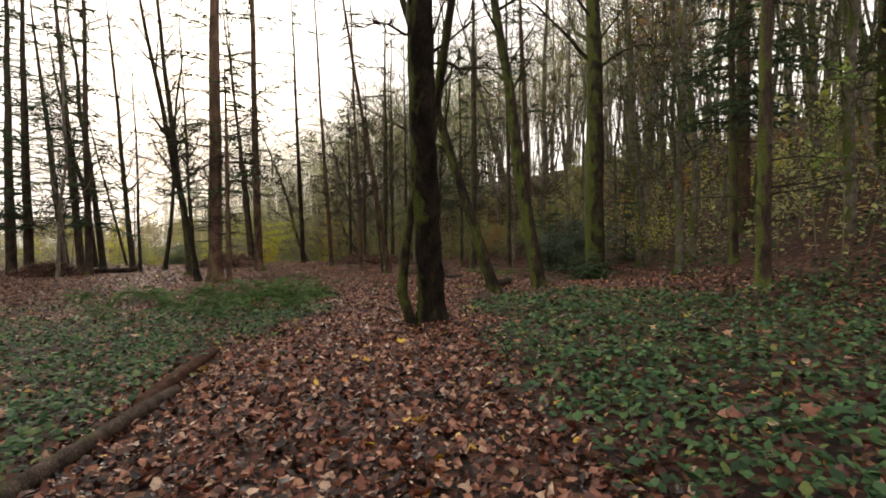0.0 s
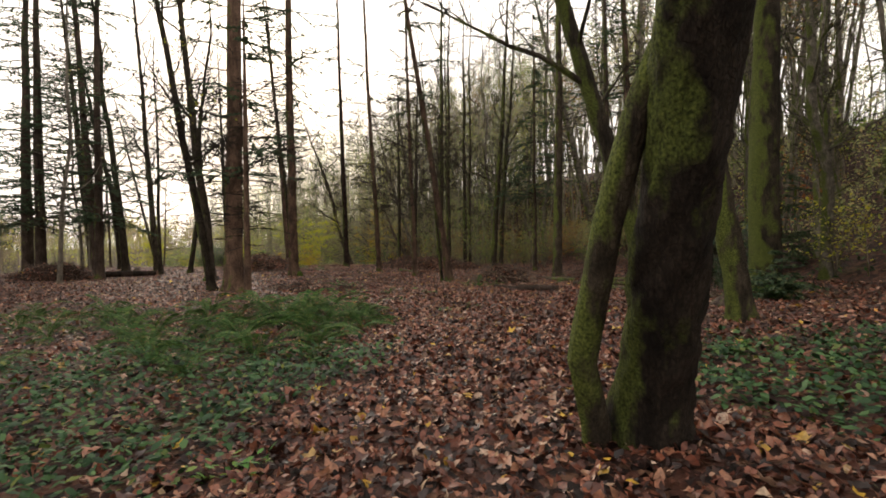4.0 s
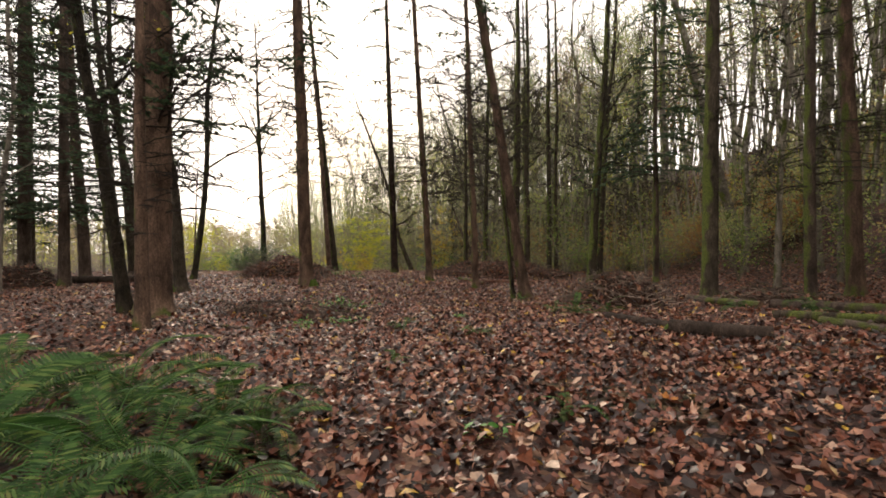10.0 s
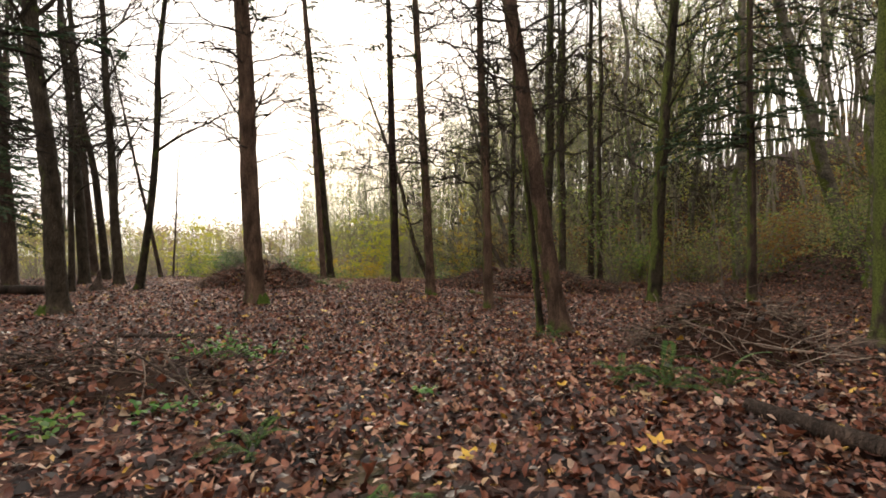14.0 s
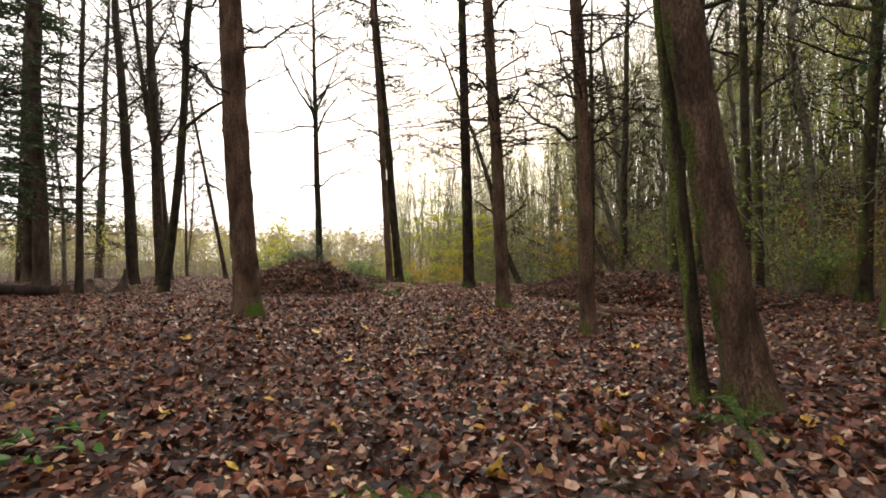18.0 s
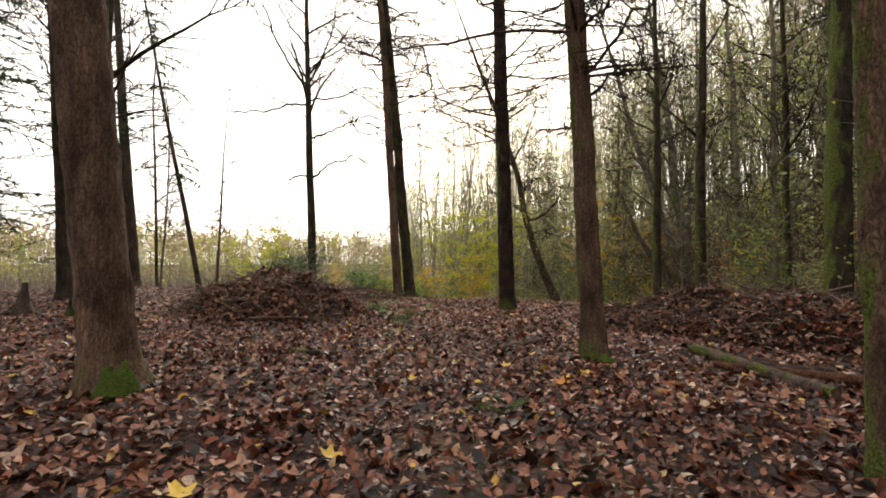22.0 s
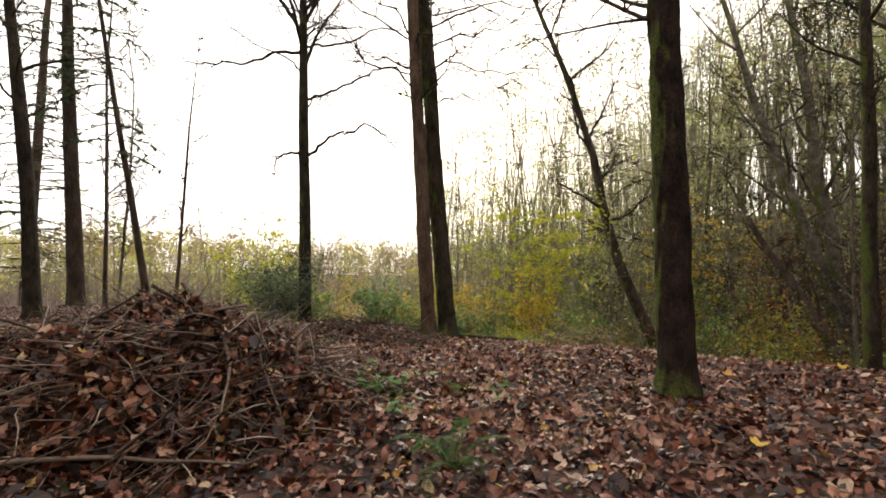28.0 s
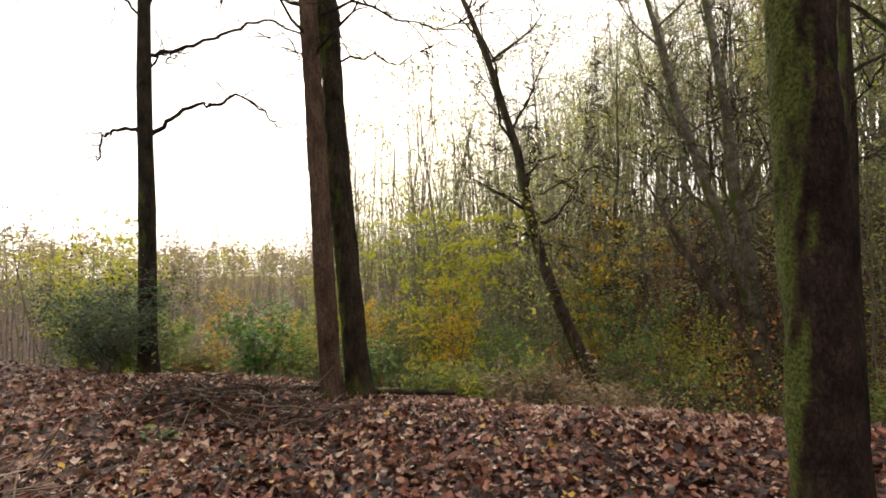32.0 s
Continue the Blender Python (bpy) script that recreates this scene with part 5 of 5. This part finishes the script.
for i, (x, y, w, h) in enumerate(((5.4, 24.8, 3.0, 2.4), (7.2, 25.4, 2.8, 2.9), (6.4, 27.0, 2.8, 2.2))):
    bush(x, y, w, h, BLUE_GREEN, "bushy young evergreen with blue-green sprays", 650 + i, 3400, 0.1, "evergreen_bush", "evergreen bushes")
bush(6.2, 22.6, 1.6, 1.1, NEEDLE, "low evergreen bush under the big maple", 642, 1600, 0.09, "evergreen_bush", "evergreen bushes")


def stuff(name, label, category, v, f, material):
    return tagged(new(name, mesh_np(name, v, f, [material])), label, category, kind="stuff")


def spread(n, x0, x1, y0, y1, keep, r):
    x, y = x0 + (x1 - x0) * r.random(n), y0 + (y1 - y0) * r.random(n)
    k = r.random(n) < keep(x, y)
    return x[k], y[k]


def stem_template(h, r, branches, bent, r0, sides=4, spread_out=0.3, forks=(2, 3), lowest=2):
    """A bare sapling and the points where leaves would sit."""
    b, tips = Build(), []
    q, _d = branch_line((0, 0, -0.1), (r.normal(0, bent), r.normal(0, bent), 1), h, 8, 0.02, 0.05, r)
    b.tube(q, np.linspace(r0, r0 * 0.25, 9), sides, cap=False)
    for i in range(branches):
        j = int(r.integers(lowest, 9))
        e, _d = branch_line(q[j], (r.normal(), r.normal(), 0.9), h * spread_out * (0.4 + 0.8 * r.random()) * (1.15 - j / 9), 3, 0.03, 0.16, r)
        b.tube(e, np.linspace(r0 * 0.3, r0 * 0.1, 4), 3, cap=False)
        tips.append(e[1:])
        for m in forks:
            g, _d = branch_line(e[m], (r.normal(), r.normal(), 0.5), h * 0.08, 2, 0, 0.2, r)
            b.tube(g, (r0 * 0.12, r0 * 0.1, r0 * 0.06), 3, cap=False)
            tips.append(g)
    me = b.mesh("x", SAPLING_BARK)
    v = np.array([p.co[:] for p in me.vertices])
    f = np.array([p.vertices[:] for p in me.polygons])
    bpy.data.meshes.remove(me)
    return v, f, np.vstack(tips)


def grove(name, label, category, xs, ys, templates, sizes, r, leaves=(), per=60, leaf=0.16, leaf_name="foliage", bark_mat=SAPLING_BARK, jitter=0.18):
    """Many saplings or distant trees joined into one mesh, their leaves into others."""
    vs, fs, n = [], [], 0
    pts = [[] for _ in leaves]
    pick = r.integers(len(templates), size=len(xs))
    for i, (x, y) in enumerate(zip(xs, ys)):
        v, f, tips = templates[pick[i]]
        a, s = r.random() * 6.28, sizes[0] + (sizes[1] - sizes[0]) * (0.5 * r.random() + 0.5 * float(vnoise(x * 0.13, y * 0.13, 23)))
        rot = np.array(((math.cos(a), -math.sin(a), 0), (math.sin(a), math.cos(a), 0), (0, 0, 1))) * s
        o = np.array((x, y, gz(x, y)))
        vs.append(v @ rot.T + o)
        fs.append(f + n)
        n += len(v)
        if leaves:
            w = int(np.searchsorted(np.cumsum([q for _, q in leaves])[:-1], min(max(float(vnoise(x * 0.23 + 7, y * 0.23, 31)) * 1.7 - 0.35 + r.normal(0, 0.12), 0), 0.999)))
            m = int(per * (0.3 + 1.4 * r.random()))
            pts[w].append(tips[r.integers(len(tips), size=m)] @ rot.T + o + r.normal(0, jitter, (m, 3)))
    stuff(name, label, category, np.vstack(vs), np.vstack(fs), bark_mat)
    for (m, _), p in zip(leaves, pts):
        if p:
            p = np.vstack(p)
            k = len(p)
            v, f = scatter(*KITE, p, r.random(k) * 6.3, r.normal(0, 0.5, k), r.normal(0, 0.5, k), leaf * (0.6 + 0.8 * r.random(k)))
            stuff(leaf_name, label, "foliage", v, f, m)


rg = np.random.default_rng(21)
THIN = [stem_template(4.5, rg, 9, 0.12, 0.022, 3, 0.3, ()) for _ in range(6)]
BARE = [stem_template(4.5, rg, 8, 0.12, 0.022, 3, 0.3, (2,)) for _ in range(6)]
POLE = [stem_template(12, rg, 17, 0.1, 0.04, 3, 0.2, (2,)) for _ in range(6)]
WOOD = [stem_template(18, rg, 20, 0.07, 0.12, 4, 0.34, (2,), 4) for _ in range(6)]


def below_bank(x, y):
    return (ground_z(x, y) < -1.3) * 1.0


def young_side(x, y):
    """East of the thicket, where the young wood stands."""
    return (x > -23 - 0.85 * (y - 52)) * 1.0


# the valley thicket north and west of the bank
x, y = spread(2200, -85, 2, 45, 110, lambda x, y: below_bank(x, y) * (1 - young_side(x, y)) * np.clip((np.hypot(x + 17, y - 40) - 9) / 12, 0, 1) * glade(x, y) * 0.75, rg)
grove("thicket", "thicket of bare grey-brown saplings in the valley", "thicket", x, y, THIN, (0.6, 2.1), rg, ((LEAF_TAN, 0.5), (LEAF_FAR, 0.14), (LEAF_GREEN, 0.16), (LEAF_LIME, 0.2)), 60, 0.14, "thicket_leaves")
x, y = spread(1500, -90, -26, 8, 62, lambda x, y: (x < -36 - 0.1 * (y - 40)) * 0.6, rg)
grove("thicket", "thicket of bare saplings west of the wood", "thicket", x, y, THIN, (0.6, 1.6), rg, ((LEAF_FAR, 0.5), (LEAF_LIME, 0.25), (LEAF_GREEN, 0.25)), 45, 0.16, "thicket_leaves")
x, y = spread(2400, -190, -20, 20, 190, lambda x, y: (ground_z(x, y) < 3) * (np.hypot(x + 15, y - 40) > 62) * (np.hypot(x + 15, y - 40) < 130) * 0.85, rg)
grove("far_thicket", "far bare thicket across the valley", "thicket", x, y, THIN, (1.4, 2.9), rg, ((LEAF_TAN, 0.65), (LEAF_FAR, 0.2), (LEAF_LIME, 0.15)), 80, 0.34, "far_thicket_leaves", jitter=0.4)
# a far line of trees across the valley
x, y = spread(2600, -260, 10, 0, 260, lambda x, y: (ground_z(x, y) < 3) * (np.hypot(x + 15, y - 40) > 105) * (np.hypot(x + 15, y - 40) < 190) * 0.5, rg)
grove("far_wood", "far line of pale autumn trees across the valley", "wood", x, y, THIN, (1.9, 3.4), rg, ((LEAF_TAN, 0.7), (LEAF_FAR, 0.3)), 60, 1.1, "far_wood_leaves", SAPLING_BARK, 0.9)
# leafy shrubs just below the bank
x, y = spread(230, -34, 0, 45.5, 68, lambda x, y: (ground_z(x, y) < -0.9) * (vnoise(x * 0.35, y * 0.35, 19) > 0.28) * np.where((x > -16) & (y < 61), 0.6, 0.9) * glade(x, y), rg)
grove("shrubs", "leafy shrubs turning yellow below the bank", "shrubs", x, y, BARE, (0.25, 0.85), rg, ((LEAF_GREEN, 0.5), (LEAF_LIME, 0.16), (LEAF_FAR, 0.26), (LEAF_RUST, 0.08)), 130, 0.1, "shrub_leaves", jitter=0.15)
# young alders still in leaf beyond the bank
x, y = spread(190, -30, -3, 53, 69, lambda x, y: (np.abs(x + 11.5) > 2.0) * (np.hypot(x + 20.5, y - 54) > 3.2) * (np.hypot(x + 17, y - 61) > 3.5) * (x > -24 - 0.55 * (y - 52)) * glade(x, y) * np.where((x > -15) & (y < 61), 0.25, 0.6), rg)
grove("young_alders", "young alders with thin pale green leaves", "wood", x, y, POLE, (0.75, 1.5), rg, ((LEAF_FAR, 0.5), (LEAF_GREEN, 0.4), (LEAF_LIME, 0.1)), 330, 0.13, "young_alder_leaves", jitter=0.3)
# bare brambles and dead stems at the foot of the bank
x, y = spread(640, -24, 0, 46, 60, lambda x, y: (ground_z(x, y) < -0.7) * (0.3 + 0.7 * (x > -16)) * (vnoise(x * 0.5, y * 0.5, 29) > 0.25), rg)
grove("brambles", "tangle of bare grey-brown bramble stems", "brambles", x, y, [stem_template(3.0, rg, 9, 0.5, 0.011, 3, 0.4, (2,)) for _ in range(5)], (0.3, 0.8), rg, ((LEAF_RUST, 0.25), (LEAF_TAN, 0.4), (LEAF_GREEN, 0.35)), 16, 0.1, "bramble_leaves")
# tall thin poles behind, at the foot of the hill
x, y = spread(1250, -75, 6, 57, 130, lambda x, y: young_side(x, y) * (ground_z(x, y) < 8) * np.where((x > -17) & (y < 72), 0.2, 1.0) * np.clip(1.2 - (y - 50) / 110, 0.3, 1) * glade(x, y) * 0.85, rg)
grove("young_wood", "close young wood of thin green-leaved alders", "wood", x, y, POLE, (1.1, 1.65), rg, ((LEAF_FAR, 0.56), (LEAF_GREEN, 0.36), (LEAF_LIME, 0.08)), 300, 0.17, "young_wood_leaves", jitter=0.35)
x, y = spread(380, -40, 8, 66, 98, lambda x, y: young_side(x, y) * np.clip((x + 38) / 10, 0.2, 1) * 0.8, rg)
grove("young_wood", "taller young wood at the foot of the hill", "wood", x, y, POLE, (1.4, 2.0), rg, ((LEAF_FAR, 0.7), (LEAF_GREEN, 0.3)), 240, 0.2, "young_wood_leaves", jitter=0.5)
# the hillside
x, y = spread(1000, -45, 60, 4, 130, lambda x, y: (ground_z(x, y) > 1.8) * np.exp(-np.maximum(ground_z(x, y) - 14, 0) / 8) * 0.75, rg)
grove("hill_wood", "woodland on the hillside, half bare, in late autumn", "wood", x, y, WOOD, (0.85, 1.3), rg, ((LEAF_FAR, 0.5), (LEAF_GREEN, 0.3), (NEEDLE, 0.08), (LEAF_RUST, 0.12)), 230, 0.25, "hill_foliage", SAPLING_BARK, 1.0)
x, y = spread(230, 5, 42, 16, 78, lambda x, y: (ground_z(x, y) > 2.5) * np.exp(-np.maximum(ground_z(x, y) - 12, 0) / 8) * 0.7, rg)
grove("hill_wood", "taller half-bare trees and firs on the hillside", "wood", x, y, WOOD, (1.0, 1.45), rg, ((LEAF_FAR, 0.5), (NEEDLE, 0.14), (LEAF_GREEN, 0.24), (LEAF_RUST, 0.12)), 230, 0.22, "hill_foliage", SAPLING_BARK, 0.9)
x, y = spread(70, -24, 8, 72, 98, lambda x, y: np.ones_like(x) * 0.7, rg)
grove("hill_wood", "tall half-bare trees where the hill begins", "wood", x, y, WOOD, (1.1, 1.5), rg, ((LEAF_FAR, 0.6), (LEAF_GREEN, 0.28), (LEAF_RUST, 0.12)), 260, 0.22, "hill_foliage", SAPLING_BARK, 0.8)
# unseen trees added behind the starting point and to the west, to block skylight
x, y = spread(140, -45, 45, -45, -6, lambda x, y: np.ones_like(x) * 0.6, rg)
grove("wood_behind", "unseen trees added south of the path to block skylight", "wood", x, y, WOOD, (0.8, 1.2), rg, ((LEAF_FAR, 0.5), (NEEDLE, 0.5)), 240, 0.9, "wood_behind_leaves", BARK_TWIG, 0.8)
# understorey of the hillside and of the wood's edge
x, y = spread(850, -20, 45, 4, 90, lambda x, y: (ground_z(x, y) > 0.5) * np.clip(1.3 - (x - 6) / 40, 0.2, 1) * 0.85, rg)
grove("undergrowth", "undergrowth of thin bare stems on the slope", "undergrowth", x, y, BARE, (0.35, 1.2), rg, ((LEAF_GREEN, 0.4), (LEAF_FAR, 0.38), (LEAF_RUST, 0.14), (LEAF_LIME, 0.08)), 110, 0.12, "undergrowth_leaves")
x, y = spread(380, 7, 40, 8, 62, lambda x, y: (ground_z(x, y) > 1.0) * 0.8, rg)
grove("undergrowth", "undergrowth of grey-green saplings on the slope", "undergrowth", x, y, THIN, (0.5, 1.5), rg, ((LEAF_FAR, 0.6), (LEAF_GREEN, 0.3), (LEAF_RUST, 0.1)), 50, 0.22, "undergrowth_leaves")
x, y = spread(240, -6, 10, 36, 52, lambda x, y: smooth((y - 38) / 8) * 0.8, rg)
grove("undergrowth", "undergrowth of thin stems at the foot of the hill", "undergrowth", x, y, BARE, (0.3, 0.8), rg, ((LEAF_FAR, 0.6), (LEAF_GREEN, 0.3), (LEAF_RUST, 0.1)), 90, 0.1, "undergrowth_leaves")


# low leafy cover below the bank and on the slope
def cover(n, keep, box, material, size, tall, name, label, r):
    x, y = spread(n, *box, keep, r)
    m = len(x)
    z = ground_z(x, y) + tall * r.random(m) ** 1.5 * vnoise(x * 0.8, y * 0.8, 9) * 1.6
    v, f = scatter(*KITE, np.stack([x, y, z], -1), r.random(m) * 6.3, r.normal(0, 0.5, m), r.normal(0, 0.5, m), size * (0.6 + 0.8 * r.random(m)))
    stuff(name, label, "ground cover", v, f, material)


cover(34000, lambda x, y: below_bank(x, y) * (vnoise(x * 0.4, y * 0.4, 11) > 0.4) * np.where((x > -16.5) & (y < 58), 0.25, 1.0), (-50, 4, 44, 80), LEAF_GREEN, 0.11, 0.8, "low_bushes", "low green and yellowing leaves below the bank", rg)
cover(9000, lambda x, y: (ground_z(x, y) < -0.6) * (x > -16.5) * (y < 59), (-17, 2, 44, 60), LEAF_TAN, 0.11, 0.35, "dry_bramble_leaves", "dry tan leaves among the brambles", rg)
cover(7000, lambda x, y: below_bank(x, y) * (vnoise(x * 0.3, y * 0.3, 12) > 0.62), (-50, 4, 44, 80), LEAF_LIME, 0.1, 1.0, "low_yellow_bushes", "low yellow leaves below the bank", rg)
cover(40000, lambda x, y: (ground_z(x, y) > 0.35) * (vnoise(x * 0.3, y * 0.3, 13) > 0.35) * np.exp(-np.maximum(x - 8, 0) / 16), (3, 45, 4, 70), IVY, 0.17, 0.5, "slope_ivy", "dark green ivy and bramble on the slope", rg)

cover(34000, lambda x, y: (ground_z(x, y) > 1.0) * (vnoise(x * 0.35, y * 0.35, 33) > 0.3), (4, 46, 6, 72), LEAF_FAR, 0.2, 1.6, "slope_shrubs", "pale green and tan low shrubs on the slope", rg)
cover(30000, lambda x, y: (ground_z(x, y) > -3.2) * (vnoise(x * 0.35, y * 0.35, 35) > 0.2), (-48, 6, 66, 120), LEAF_FAR, 0.3, 2.4, "slope_shrubs", "pale green low shrubs on the far slope", rg)
cover(17000, lambda x, y: np.hypot(x - 6.5, y - 60) < 11 + 5 * vnoise(x * 0.4, y * 0.4, 17), (-10, 24, 44, 78), LEAF_RUST, 0.22, 0.3, "rusty_slope_leaves", "rust-red leaf litter on the hillside", rg)

# ---- fallen leaves, ivy and twigs on the floor ----
AHEAD = np.arange(0.6, 6, 0.6)
WALK_X = np.interp(np.linspace(0, 32, 130), [q[0] for q in ROWS], [q[1] for q in ROWS])
WALK_X = np.concatenate([WALK_X, -14.2 - 0.42 * AHEAD])
WALK_Y = np.interp(np.linspace(0, 32, 130), [q[0] for q in ROWS], [q[2] for q in ROWS])
WALK_Y = np.concatenate([WALK_Y, 37.8 + 0.9 * AHEAD])


def ivy_zone(x, y):
    """How thickly ivy covers the floor, from 0 to 1."""
    n = vnoise(x * 0.55, y * 0.55, 14)
    right = smooth((x - 0.7 - 0.1 * np.maximum(5 - y, 0) + (n - 0.5) * 1.6) / 1.2) * smooth((13.2 - 0.12 * x - y + (n - 0.5) * 4) / 2.0)
    left = smooth((-2.75 - x + (n - 0.5) * 1.4) / 1.0) * smooth((14.5 - y + (n - 0.5) * 5) / 3.0)
    here = np.maximum(right, left) * (0.55 + 0.7 * vnoise(x * 1.7, y * 1.7, 15))
    return np.clip(here, 0, 1)


def litter(n, box, near, material, shape, lo, hi, name, label, r, tilt=0.32, avoid=True, up=0.012):
    x, y = spread(n, *box, lambda x, y: near(x, y) * (1 - 0.85 * ivy_zone(x, y) * avoid), r)
    m = len(x)
    v, f = scatter(*shape, np.stack([x, y, ground_z(x, y) + up + 0.03 * r.random(m)], -1), r.random(m) * 6.3, r.normal(0, tilt, m), r.normal(0, tilt, m), lo + (hi - lo) * r.random(m) ** 1.6)
    return stuff(name, label, "leaves", v, f, material)


TERRACE = (-27, 9, -2, 48)
YS, XS = np.meshgrid(np.linspace(-2, 48, 101), np.linspace(-27, 9, 73))
DIST = np.sqrt(((XS[..., None] - WALK_X) ** 2 + (YS[..., None] - WALK_Y) ** 2).min(-1))


def off_walk(x, y):
    """Metres from the line walked, about."""
    i, j = np.clip(((x + 27) * 2).astype(int), 0, 72), np.clip(((y + 2) * 2).astype(int), 0, 100)
    return DIST[i, j]


DRY = [crumple(MAPLE, 0.07, 700), crumple(MAPLE, 0.08, 701), ragged(8, 702), ragged(6, 703), ragged(5, 704), crumple(OVAL, 0.1, 705)]
for k, shape in enumerate(DRY):
    litter(24000 if k < 2 else 100000, TERRACE, lambda x, y: np.exp(-np.maximum(off_walk(x, y) - 2.8, 0) / 1.9), LEAF_BROWN, shape, 0.08 if k < 2 else 0.04, 0.2 if k < 2 else 0.135, "fallen_leaves", "deep litter of brown maple leaves", rg, 0.5, True, 0.004 + 0.007 * k)
litter(240000, (-36, 9, -2, 48), lambda x, y: smooth((off_walk(x, y) - 2) / 4) * (ground_z(x, y) > -1.6), LEAF_BROWN, crumple(KITE, 0.1, 706), 0.07, 0.17, "fallen_leaves", "litter of brown leaves under the trees", rg, 0.42)
litter(130000, TERRACE, lambda x, y: np.exp(-np.maximum(off_walk(x, y) - 2.5, 0) / 2.0), LEAF_BROWN, crumple(KITE, 0.1, 707), 0.06, 0.14, "leaf_fragments", "small broken brown leaves", rg, 0.22, True, 0.002)
litter(9000, (-25, -12.5, 38.5, 47), lambda x, y: vnoise(x * 0.7, y * 0.7, 41), LEAF_PALE, crumple(MAPLE, 0.1, 709), 0.07, 0.16, "dry_leaves", "pale dry leaves lying on the litter", rg, 0.4, False, 0.045)
litter(3200, TERRACE, lambda x, y: np.exp(-off_walk(x, y) / 6), LEAF_YELLOW, OVAL, 0.06, 0.13, "yellow_leaves", "freshly fallen yellow leaves", rg, 0.3, False, 0.035)
litter(500, TERRACE, lambda x, y: np.exp(-off_walk(x, y) / 6), LEAF_YELLOW, MAPLE, 0.1, 0.2, "yellow_maple_leaves", "freshly fallen yellow maple leaves", rg, 0.3, False, 0.035)

x, y = spread(135000, -15, 13, -2, 17, lambda x, y: ivy_zone(x, y) * np.exp(-np.maximum(off_walk(x, y) - 4, 0) / 6), rg)
m = len(x)
v, f = scatter(*IVY_LEAF, np.stack([x, y, ground_z(x, y) + 0.03 + 0.2 * rg.random(m) * (0.4 + vnoise(x * 2, y * 2, 16))], -1), rg.random(m) * 6.3, rg.normal(0, 0.38, m), rg.normal(0, 0.38, m), 0.045 + 0.075 * rg.random(m))
stuff("ivy", "carpet of dark green ivy leaves on the ground", "ivy", v, f, IVY)

litter(2400, (-12, 11, -2, 16), ivy_zone, LEAF_BROWN, crumple(MAPLE, 0.08, 708), 0.08, 0.17, "leaves_on_ivy", "brown maple leaves caught on the ivy", rg, 0.4, False, 0.11)
tv, tf, _t = stem_template(0.7, rg, 3, 0.1, 0.006, 4, 0.5)
x, y = spread(2600, *TERRACE, lambda x, y: np.exp(-off_walk(x, y) / 7), rg)
m = len(x)
v, f = scatter(tv, tf, np.stack([x, y, ground_z(x, y) + 0.03], -1), rg.random(m) * 6.3, np.pi / 2 + rg.normal(0, 0.1, m), rg.random(m) * 6.3, 0.4 + 0.9 * rg.random(m))
stuff("fallen_twigs", "thin dead twigs lying in the leaf litter", "twigs", v, f, BARK_DEAD)
